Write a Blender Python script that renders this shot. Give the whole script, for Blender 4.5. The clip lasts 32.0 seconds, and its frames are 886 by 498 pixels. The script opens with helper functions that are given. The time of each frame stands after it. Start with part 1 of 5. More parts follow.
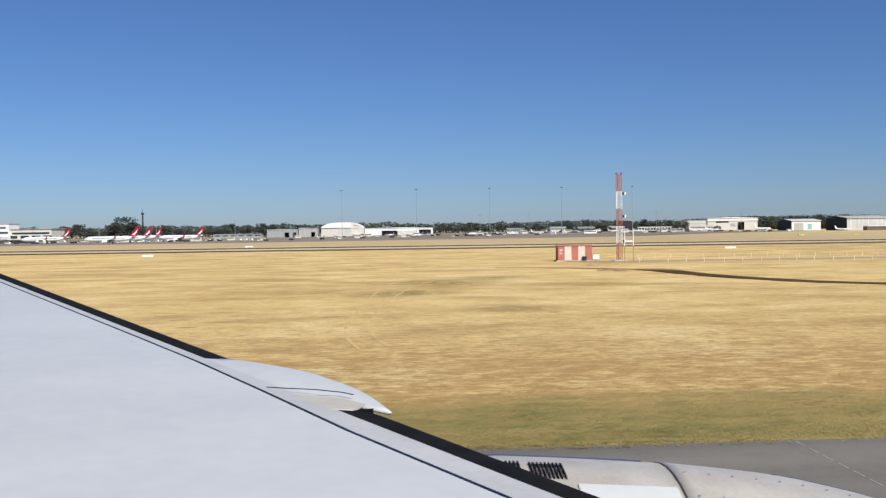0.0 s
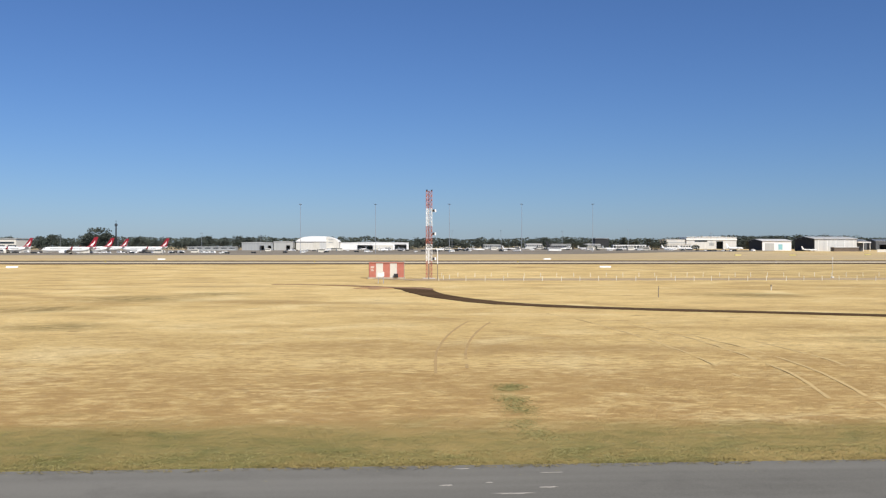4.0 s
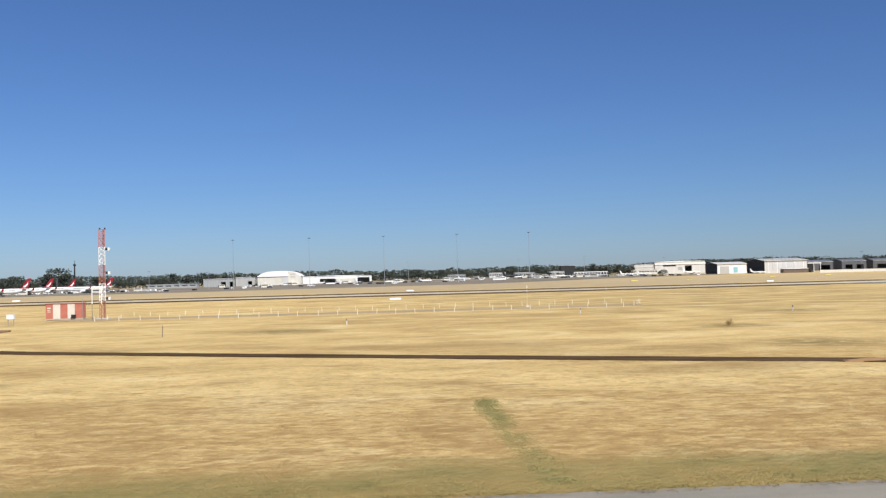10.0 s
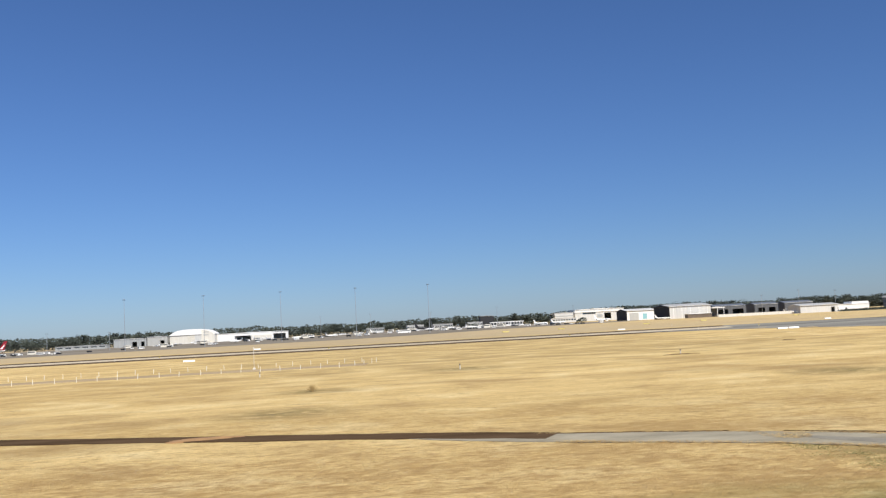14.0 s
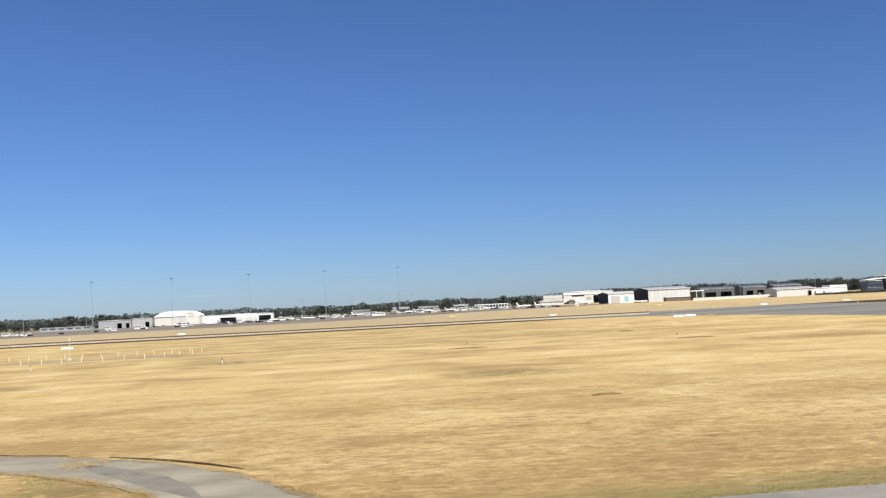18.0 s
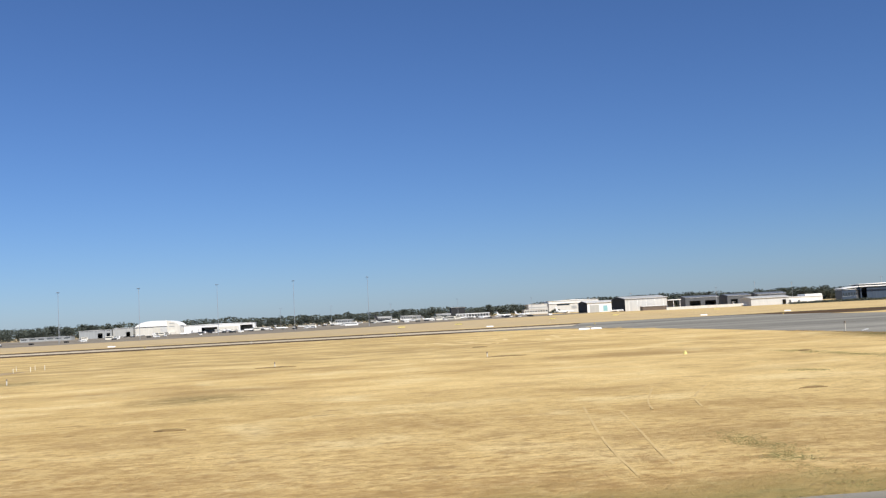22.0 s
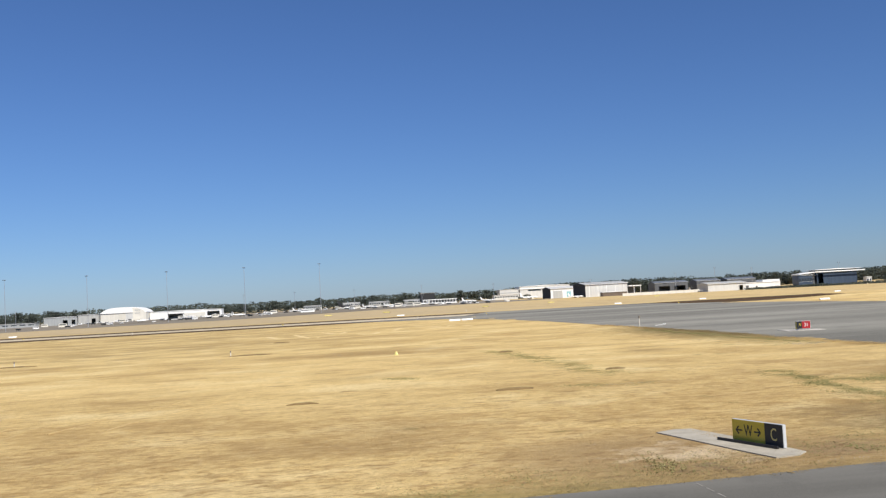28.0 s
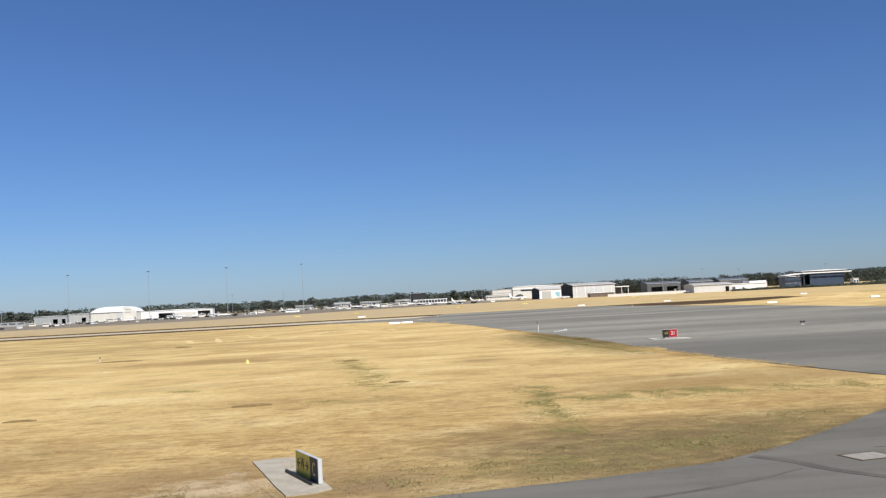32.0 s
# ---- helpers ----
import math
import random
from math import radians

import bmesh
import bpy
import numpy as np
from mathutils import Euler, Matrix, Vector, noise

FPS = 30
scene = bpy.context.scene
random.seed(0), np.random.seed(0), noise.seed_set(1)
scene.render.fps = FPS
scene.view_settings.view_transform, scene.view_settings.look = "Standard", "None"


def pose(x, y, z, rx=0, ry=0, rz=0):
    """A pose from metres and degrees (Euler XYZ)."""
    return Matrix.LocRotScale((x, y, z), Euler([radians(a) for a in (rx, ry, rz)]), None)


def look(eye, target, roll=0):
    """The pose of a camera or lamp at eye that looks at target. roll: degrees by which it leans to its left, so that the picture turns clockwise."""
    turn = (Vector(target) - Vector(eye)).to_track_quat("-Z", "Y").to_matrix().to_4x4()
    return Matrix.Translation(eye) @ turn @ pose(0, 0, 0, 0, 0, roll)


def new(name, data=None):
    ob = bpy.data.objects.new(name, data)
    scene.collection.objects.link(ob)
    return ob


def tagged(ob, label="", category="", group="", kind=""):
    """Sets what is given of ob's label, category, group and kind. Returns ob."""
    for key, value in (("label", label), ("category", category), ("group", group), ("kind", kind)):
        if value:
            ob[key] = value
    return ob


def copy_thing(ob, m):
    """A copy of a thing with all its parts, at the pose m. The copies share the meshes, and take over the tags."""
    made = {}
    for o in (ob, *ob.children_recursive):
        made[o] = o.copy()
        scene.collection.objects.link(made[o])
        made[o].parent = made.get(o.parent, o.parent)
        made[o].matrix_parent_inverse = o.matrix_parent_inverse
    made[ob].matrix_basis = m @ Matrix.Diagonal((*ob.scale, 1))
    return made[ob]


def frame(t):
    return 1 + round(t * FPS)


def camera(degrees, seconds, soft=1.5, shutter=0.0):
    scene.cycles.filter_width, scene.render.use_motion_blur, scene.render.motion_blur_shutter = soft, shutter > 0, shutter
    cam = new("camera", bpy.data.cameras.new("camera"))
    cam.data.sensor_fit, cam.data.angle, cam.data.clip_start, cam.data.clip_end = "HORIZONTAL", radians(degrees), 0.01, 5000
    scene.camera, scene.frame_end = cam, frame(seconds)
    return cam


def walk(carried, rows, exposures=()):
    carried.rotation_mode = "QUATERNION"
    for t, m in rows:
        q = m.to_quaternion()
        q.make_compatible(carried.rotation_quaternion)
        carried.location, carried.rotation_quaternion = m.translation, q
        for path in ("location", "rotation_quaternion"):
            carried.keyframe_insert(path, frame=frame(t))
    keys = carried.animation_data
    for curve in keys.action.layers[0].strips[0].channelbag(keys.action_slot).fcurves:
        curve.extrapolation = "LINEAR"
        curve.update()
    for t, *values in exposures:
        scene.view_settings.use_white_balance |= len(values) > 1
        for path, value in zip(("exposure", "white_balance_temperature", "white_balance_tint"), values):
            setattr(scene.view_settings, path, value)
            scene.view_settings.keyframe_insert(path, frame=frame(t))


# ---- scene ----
# ---- camera and its way ----
cam = camera(49.0, 32.0, soft=1.3, shutter=0.05)
EYE = 5.5
# seconds, metres along the taxiway, turns in degrees
PATH = [
    (0, -0.00, 88.86, 0.76, -3.62),
    (0.5, 3.76, 88.61, 0.58, -3.10),
    (1, 7.52, 89.71, 0.13, -2.85),
    (1.5, 11.31, 90.18, -0.01, -3.04),
    (2, 15.12, 90.44, 0.36, -3.03),
    (2.5, 18.97, 90.48, 0.44, -3.15),
    (3, 22.87, 90.06, -0.14, -3.36),
    (3.5, 26.78, 89.76, -0.23, -3.62),
    (5.5, 42.95, 89.92, 0.84, -4.16),
    (6, 47.13, 90.27, 1.09, -4.11),
    (6.5, 51.33, 89.82, 0.61, -4.25),
    (7, 55.58, 90.54, 0.88, -4.00),
    (7.5, 59.90, 91.22, 1.07, -3.91),
    (8, 64.28, 91.36, 1.42, -3.94),
    (8.5, 68.73, 91.41, 1.61, -3.99),
    (9, 73.23, 91.60, 1.95, -3.90),
    (9.5, 77.78, 91.24, 2.11, -3.87),
    (10, 82.36, 91.56, 1.47, -3.86),
    (10.5, 86.93, 92.85, 1.42, -3.68),
    (11, 91.47, 92.56, 1.64, -4.04),
    (11.5, 95.96, 92.46, 1.84, -4.23),
    (12, 100.39, 93.55, 1.95, -3.22),
    (12.5, 104.73, 94.27, 2.04, -3.84),
    (13, 108.99, 92.54, 1.14, -5.11),
    (13.5, 113.18, 94.47, 3.02, -7.41),
    (15.5, 128.46, 93.96, 2.74, -6.51),
    (16, 132.16, 93.64, 2.66, -6.48),
    (16.5, 135.86, 93.80, 2.62, -6.45),
    (17, 139.53, 94.01, 2.66, -6.69),
    (17.5, 143.10, 93.77, 2.70, -6.65),
    (18, 146.56, 93.38, 2.85, -6.94),
    (18.5, 149.89, 93.30, 2.76, -6.94),
    (19, 153.14, 93.23, 2.73, -6.90),
    (19.5, 156.32, 93.30, 2.68, -6.87),
    (20, 159.35, 93.39, 2.75, -6.90),
    (20.5, 162.28, 93.47, 2.77, -7.13),
    (21, 165.19, 93.66, 2.73, -6.92),
    (21.5, 168.10, 93.77, 2.95, -6.88),
    (22, 170.95, 93.87, 2.97, -6.98),
    (22.5, 173.72, 93.81, 2.92, -7.09),
    (23, 176.44, 93.50, 2.87, -7.33),
    (23.5, 179.09, 93.24, 2.78, -7.45),
    (24, 181.71, 92.94, 2.81, -7.75),
    (24.5, 184.31, 92.97, 2.82, -7.67),
    (25, 186.82, 93.08, 2.82, -7.48),
    (25.5, 189.28, 93.11, 2.83, -7.51),
    (27.5, 198.63, 92.93, 3.10, -7.66),
    (28, 200.78, 92.94, 3.09, -7.64),
    (28.5, 202.88, 92.93, 3.13, -7.62),
    (29, 204.94, 93.05, 3.00, -7.45),
    (29.5, 206.97, 93.15, 2.89, -7.40),
    (30, 208.83, 93.08, 2.98, -7.40),
    (30.5, 210.67, 92.91, 2.99, -7.49),
    (31, 212.47, 92.90, 3.00, -7.54),
    (31.5, 214.25, 92.93, 2.95, -7.49),
    (32, 216.07, 92.92, 2.93, -7.54),
]
walk(cam, [(t, pose(x, 0.0, EYE, rx, ry, rz)) for t, x, rx, ry, rz in PATH],
     exposures=[(t, 0.35 + d, 6450, 10) for t, d in ((0.0, -0.08), (6.0, -0.04), (9.0, -0.04), (11.0, 0.02), (13.0, -0.01), (16.0, 0.13), (20.0, 0.08), (25.0, 0.01), (28.0, 0.01), (32.0, 0.02))])

# ---- world, sun ----
SUN_DIR = Vector((0.48, -0.80, 0.95)).normalized()      # towards the sun
world = bpy.data.worlds.new("world")
scene.world = world
world.use_nodes = True
wn = world.node_tree.nodes
sky = wn.new("ShaderNodeTexSky")
sky.sky_type = "NISHITA"
sky.sun_disc = False
sky.sun_elevation = math.asin(SUN_DIR.z)
sky.sun_rotation = math.atan2(SUN_DIR.x, SUN_DIR.y)
sky.altitude, sky.air_density, sky.dust_density, sky.ozone_density = 0.0, 0.92, 0.26, 10.0
wn["Background"].inputs["Strength"].default_value = 0.064
air = wn.new("ShaderNodeMix")
air.data_type, air.blend_type = "RGBA", "MULTIPLY"
air.inputs[0].default_value = 1.0
air.inputs[7].default_value = (*(0.92, 0.97, 1.12), 1)
world.node_tree.links.new(sky.outputs[0], air.inputs[6])
world.node_tree.links.new(air.outputs[2], wn["Background"].inputs["Color"])

lamp = bpy.data.lights.new("sun", "SUN")
lamp.energy, lamp.angle, lamp.color = 4.7, radians(0.53), (1.0, 0.95, 0.86)
sun = new("sun", lamp)
sun.matrix_world = look(SUN_DIR * 300, (0, 0, 0))


# ---- materials ----
def graph(name):
    m = bpy.data.materials.new(name)
    m.use_nodes = True
    t = m.node_tree
    return m, t, t.nodes["Principled BSDF"]


def node(t, kind, **values):
    n = t.nodes.new("ShaderNode" + kind)
    for k, v in values.items():
        n.inputs[k].default_value = v
    return n


def place(t, sx=1.0, sy=1.0, sz=1.0):
    g = t.nodes.new("ShaderNodeNewGeometry")
    m = node(t, "Mapping", Scale=(sx, sy, sz))
    t.links.new(g.outputs["Position"], m.inputs["Vector"])
    return m.outputs["Vector"]


def noise_of(t, vec, scale, detail=4.0, rough=0.55, warp=0.0):
    n = node(t, "TexNoise", Scale=scale, Detail=detail, Roughness=rough, Distortion=warp)
    t.links.new(vec, n.inputs["Vector"])
    return n.outputs["Fac"]


def span(t, val, a, b, lo=0.0, hi=1.0):
    n = t.nodes.new("ShaderNodeMapRange")
    n.inputs["From Min"].default_value, n.inputs["From Max"].default_value = a, b
    n.inputs["To Min"].default_value, n.inputs["To Max"].default_value = lo, hi
    t.links.new(val, n.inputs["Value"])
    return n.outputs["Result"]


def maths(t, op, a, b=0.0):
    n = t.nodes.new("ShaderNodeMath")
    n.operation = op
    for i, v in enumerate((a, b)):
        if isinstance(v, (int, float)):
            n.inputs[i].default_value = v
        else:
            t.links.new(v, n.inputs[i])
    return n.outputs[0]


def mix(t, fac, a, b):
    n = t.nodes.new("ShaderNodeMix")
    n.data_type = "RGBA"
    t.links.new(fac, n.inputs["Factor"])
    for key, v in (("A", a), ("B", b)):
        s = [i for i in n.inputs if i.name == key and i.type == "RGBA"][0]
        if isinstance(v, tuple):
            s.default_value = (*v, 1)
        else:
            t.links.new(v, s)
    return [o for o in n.outputs if o.type == "RGBA"][0]


def relief(t, bsdf, height, strength, distance):
    n = node(t, "Bump", Strength=strength, Distance=distance)
    t.links.new(height, n.inputs["Height"])
    t.links.new(n.outputs["Normal"], bsdf.inputs["Normal"])


def surface(name, a, b, scale=1.0, rough=0.6, metal=0.0, fine=12.0, bump=0.15, vary=0.0):
    """A plain surface with stains at two scales; vary: lightness by the piece."""
    m, t, bsdf = graph(name)
    v = place(t)
    big, small = noise_of(t, v, scale), noise_of(t, v, scale * fine, 3.0)
    f = span(t, maths(t, "ADD", maths(t, "MULTIPLY", big, 0.65), maths(t, "MULTIPLY", small, 0.35)), 0.35, 0.65)
    col = mix(t, f, a, b)
    if vary:
        info = t.nodes.new("ShaderNodeObjectInfo")
        col = mix(t, maths(t, "MULTIPLY", info.outputs["Random"], vary), col, (0.05, 0.05, 0.05))
    t.links.new(col, bsdf.inputs["Base Color"])
    bsdf.inputs["Roughness"].default_value = rough
    bsdf.inputs["Metallic"].default_value = metal
    if bump:
        relief(t, bsdf, small, bump, 0.02)
    return m


def dry_grass(name="dry_grass", blade=False):
    m, t, bsdf = graph(name)
    g = t.nodes.new("ShaderNodeNewGeometry")
    xyz = t.nodes.new("ShaderNodeSeparateXYZ")
    t.links.new(g.outputs["Position"], xyz.inputs[0])
    swath = noise_of(t, place(t, 0.018, 0.06), 1.0, 5.0, 0.6, 0.8)           # mown swaths along the taxiway
    streak = noise_of(t, place(t, 0.11, 0.15), 1.0, 7.0, 0.56, 0.5)
    clump = noise_of(t, place(t, 0.60, 0.75), 1.0, 8.0, 0.74, 0.3)
    tuft = noise_of(t, place(t, 3.2, 5.5), 1.0, 5.0, 0.72)
    patch = noise_of(t, place(t, 0.035, 0.06), 1.0, 3.0, 0.5)
    c = mix(t, span(t, swath, 0.36, 0.64), (0.575, 0.405, 0.165), (0.75, 0.555, 0.245))
    c = mix(t, span(t, streak, 0.50, 0.70, 0.0, 0.62), c, (0.34, 0.22, 0.09))
    c = mix(t, span(t, streak, 0.47, 0.30, 0.0, 0.85), c, (0.80, 0.64, 0.33))
    near = span(t, xyz.outputs["Y"], 75.0, 25.0)
    c = mix(t, maths(t, "MULTIPLY", span(t, clump, 0.5, 0.72), maths(t, "ADD", maths(t, "MULTIPLY", near, 0.65), 0.30)), c, (0.24, 0.145, 0.06))
    c = mix(t, maths(t, "MULTIPLY", span(t, clump, 0.48, 0.28), 0.5), c, (0.82, 0.65, 0.33))
    c = mix(t, maths(t, "MULTIPLY", span(t, patch, 0.57, 0.70), 0.55), c, (0.27, 0.17, 0.07))
    c = mix(t, span(t, tuft, 0.44, 0.68, 0.0, 0.45), c, (0.27, 0.175, 0.072))
    dash = noise_of(t, place(t, 1.15, 2.1), 1.0, 5.0, 0.68, 0.25)              # flattened darker stalks, drawn out along the swaths
    c = mix(t, maths(t, "MULTIPLY", span(t, dash, 0.53, 0.66, 0.0, 0.85), maths(t, "ADD", maths(t, "MULTIPLY", near, 0.75), 0.25)), c, (0.275, 0.165, 0.062))
    c = mix(t, maths(t, "MULTIPLY", span(t, dash, 0.45, 0.30, 0.0, 0.40), maths(t, "ADD", maths(t, "MULTIPLY", near, 0.6), 0.4)), c, (0.78, 0.60, 0.30))
    scar = noise_of(t, place(t, 0.22, 0.50), 1.0, 5.0, 0.62, 0.3)              # short dark scuffs
    c = mix(t, span(t, scar, 0.63, 0.70, 0.0, 0.65), c, (0.24, 0.155, 0.065))
    brown = maths(t, "MULTIPLY", span(t, maths(t, "ADD", xyz.outputs["Y"], span(t, swath, 0.3, 0.7, -9.0, 9.0)), 56.0, 38.0), span(t, xyz.outputs["X"], 110.0, 30.0, 0.68, 1.0))
    brown = maths(t, "MULTIPLY", brown, span(t, xyz.outputs["X"], 170.0, 200.0, 1.0, 0.55))
    c = mix(t, maths(t, "MULTIPLY", brown, span(t, maths(t, "ADD", maths(t, "MULTIPLY", clump, 0.45), maths(t, "MULTIPLY", dash, 0.55)), 0.40, 0.58, 0.10, 0.95)), c, (0.40, 0.255, 0.100))
    # greener band along the pavement edge, wide at the start and thin further on
    edge = maths(t, "ADD", xyz.outputs["Y"], span(t, noise_of(t, place(t, 0.15, 0.3), 1.0, 4.0), 0.3, 0.7, -1.6, 1.6))
    wide = span(t, xyz.outputs["X"], 0.0, 60.0, 31.5, 28.2)
    band = span(t, maths(t, "SUBTRACT", wide, edge), -1.6, 1.6)
    band = maths(t, "MULTIPLY", band, span(t, xyz.outputs["X"], 110.0, 55.0, 0.70, 0.88))
    band = maths(t, "MULTIPLY", band, span(t, xyz.outputs["Y"], -20.0, 10.0))
    c = mix(t, band, c, mix(t, span(t, maths(t, "ADD", maths(t, "MULTIPLY", clump, 0.6), maths(t, "MULTIPLY", streak, 0.4)), 0.38, 0.60), (0.125, 0.135, 0.040), (0.34, 0.255, 0.095)))
    # duller turf along the middle of the field
    dull = maths(t, "MULTIPLY", span(t, xyz.outputs["Y"], 95.0, 150.0), maths(t, "MULTIPLY", span(t, xyz.outputs["X"], 70.0, 120.0), span(t, xyz.outputs["X"], 225.0, 180.0)))
    c = mix(t, maths(t, "MULTIPLY", dull, span(t, streak, 0.40, 0.62, 0.15, 0.62)), c, (0.345, 0.255, 0.115))
    # thinner, greyer turf on sandy soil beyond the runway
    sandy = maths(t, "MULTIPLY", span(t, xyz.outputs["Y"], 330.0, 380.0), span(t, xyz.outputs["X"], 420.0, 250.0, 0.30, 0.85))
    c = mix(t, maths(t, "MULTIPLY", sandy, span(t, swath, 0.35, 0.65, 0.55, 1.0)), c, (0.40, 0.325, 0.215))
    # weedy patches of dull green
    weed = noise_of(t, place(t, 0.11, 0.16), 3.0, 4.0)
    c = mix(t, maths(t, "MULTIPLY", span(t, weed, 0.66, 0.76), span(t, xyz.outputs["X"], 190.0, 215.0, 0.15, 0.8)), c, (0.16, 0.15, 0.05))
    # trampled brown ground round the bend of the pavement
    worn = maths(t, "MULTIPLY", span(t, xyz.outputs["X"], 214.0, 228.0), span(t, edge, 43.0, 36.0))
    c = mix(t, maths(t, "MULTIPLY", worn, span(t, clump, 0.35, 0.6, 0.25, 0.8)), c, (0.22, 0.15, 0.07))
    # rough dark scrub in the inner corner of the bend
    rough = maths(t, "MULTIPLY", span(t, edge, 41.5, 35.0), maths(t, "MULTIPLY", span(t, xyz.outputs["X"], 219.0, 225.0), span(t, xyz.outputs["X"], 246.0, 236.0)))
    c = mix(t, maths(t, "MULTIPLY", rough, span(t, clump, 0.32, 0.58, 0.35, 0.95)), c, (0.195, 0.140, 0.068))
    # trodden reddish earth and pale dust beside the guidance sign
    def round_spot(cx, cy, inner, outer):
        d = t.nodes.new("ShaderNodeVectorMath")
        d.operation = "DISTANCE"
        d.inputs[1].default_value = (cx, cy, 0)
        t.links.new(g.outputs["Position"], d.inputs[0])
        return span(t, maths(t, "ADD", d.outputs["Value"], span(t, clump, 0.3, 0.7, -2.0, 2.0)), outer, inner)
    c = mix(t, maths(t, "MULTIPLY", round_spot(212.4, 30.6, 3.0, 8.0), 0.62), c, (0.25, 0.165, 0.085))
    c = mix(t, maths(t, "MULTIPLY", round_spot(212.9, 31.3, 0.4, 2.4), 0.85), c, (0.60, 0.47, 0.30))
    c = mix(t, maths(t, "MULTIPLY", round_spot(217.5, 30.3, 0.6, 3.0), 0.6), c, (0.22, 0.14, 0.08))
    # darker withered patches out in the field
    for cx, cy, r in ((6.0, 101.0, 7.0), (12.5, 110.0, 5.0), (2.0, 85.0, 5.0), (9.0, 67.0, 4.0), (114.5, 69.0, 5.0), (161.0, 77.0, 5.5), (72.0, 105.5, 6.0), (116.5, 92.5, 4.0), (135.0, 120.0, 6.0), (60.0, 55.0, 2.5), (138.0, 34.0, 2.6)):
        if not blade:
            c = mix(t, maths(t, "MULTIPLY", round_spot(cx, cy, r * 0.3, r * 1.25), span(t, clump, 0.40, 0.56, 0.1, 0.85)), c, (0.205, 0.160, 0.066))
    ragged = maths(t, "ADD", xyz.outputs["X"], span(t, clump, 0.3, 0.7, -3.5, 3.5))
    verge = maths(t, "MULTIPLY", span(t, ragged, 238.0, 244.0), maths(t, "MULTIPLY", span(t, xyz.outputs["Y"], 78.0, 98.0), span(t, xyz.outputs["Y"], 142.0, 122.0)))
    c = mix(t, maths(t, "MULTIPLY", verge, 0.85), c, (0.17, 0.13, 0.055))
    c = mix(t, maths(t, "MULTIPLY", round_spot(230.0, 83.5, 0.2, 3.2), 0.7), c, (0.24, 0.16, 0.07))
    c = mix(t, maths(t, "MULTIPLY", round_spot(212.4, 29.0, 0.0, 1.3), 0.7), c, (0.14, 0.095, 0.06))
    if blade:                                                                 # single stalks, brown to straw
        c = mix(t, span(t, g.outputs["Random Per Island"], 0.0, 1.0, 0.0, 0.30), c, (0.30, 0.20, 0.085))
    t.links.new(c, bsdf.inputs["Base Color"])
    bsdf.inputs["Roughness"].default_value = 0.95
    bsdf.inputs["Specular IOR Level"].default_value = 0.1
    if blade:
        return m
    relief(t, bsdf, maths(t, "ADD", clump, maths(t, "MULTIPLY", tuft, 0.7)), 0.7, 0.25)
    return m


def asphalt(name, a, b, rough_grit=0.3, lx=0.02, ly=0.35, shine=0.04):
    m, t, bsdf = graph(name)
    v = place(t)
    lane = noise_of(t, place(t, lx, ly), 1.0, 4.0)
    stain, grit = noise_of(t, v, 0.35, 6.0, 0.65), noise_of(t, v, 40.0, 2.0)
    c = mix(t, span(t, lane, 0.35, 0.65), a, b)
    c = mix(t, span(t, stain, 0.52, 0.75, 0.0, 0.5), c, tuple(x * 0.6 for x in a))
    c = mix(t, span(t, grit, 0.3, 0.7, 0.0, 0.3), c, tuple(min(x * 1.5, 0.6) for x in b))
    t.links.new(c, bsdf.inputs["Base Color"])
    bsdf.inputs["Roughness"].default_value = 0.95
    bsdf.inputs["Specular IOR Level"].default_value = shine
    if rough_grit:
        relief(t, bsdf, grit, rough_grit, 0.01)
    return m


def ribbed(name, a, b, pitch):
    """Corrugated cladding sheet: upright ribs as relief, rain stains running down."""
    m, t, bsdf = graph(name)
    w = node(t, "TexWave", Scale=1.0 / pitch / 6.283 * 3.14, Distortion=0.0)
    t.links.new(place(t, 1, 1, 0), w.inputs["Vector"])
    stain = noise_of(t, place(t, 0.5, 0.5, 0.06), 1.0, 5.0)
    t.links.new(mix(t, span(t, stain, 0.35, 0.7), a, b), bsdf.inputs["Base Color"])
    bsdf.inputs["Roughness"].default_value = 0.5
    relief(t, bsdf, w.outputs["Fac"], 0.4, 0.05)
    return m


GRASS = dry_grass()
BLADES = dry_grass("straw_blades", True)
ASPHALT = asphalt("taxiway_asphalt", (0.108, 0.103, 0.090), (0.170, 0.162, 0.142))
ASPHALT_DARK = asphalt("dark_bitumen", (0.056, 0.036, 0.021), (0.098, 0.064, 0.038), 0.3, 0.02, 0.35, 0.0)
ASPHALT_PALE = asphalt("worn_pale_asphalt", (0.20, 0.178, 0.130), (0.34, 0.305, 0.228), 0.3, 0.25, 0.5, 0.0)
DUSTY = asphalt("dusty_pavement_margin", (0.180, 0.168, 0.140), (0.275, 0.254, 0.212), 0.3, 0.06, 0.5)
STRIP = asphalt("sandy_track_surface", (0.28, 0.215, 0.135), (0.39, 0.305, 0.190), 0.2, 0.06, 0.3, 0.0)
RUNWAY = asphalt("runway_surface", (0.42, 0.345, 0.235), (0.54, 0.45, 0.32), 0, 0.01, 0.05, 0.0)
CROSSING = asphalt("crossing_asphalt", (0.112, 0.108, 0.094), (0.262, 0.251, 0.216), 0.3, 0.010, 0.045, 0.02)
SHOULDER = asphalt("brown_bitumen_shoulder", (0.060, 0.043, 0.031), (0.105, 0.078, 0.057), 0, 0.01, 0.06, 0.0)
APRON = asphalt("apron_concrete", (0.145, 0.128, 0.104), (0.245, 0.218, 0.178), 0.2, 0.006, 0.02, 0.0)
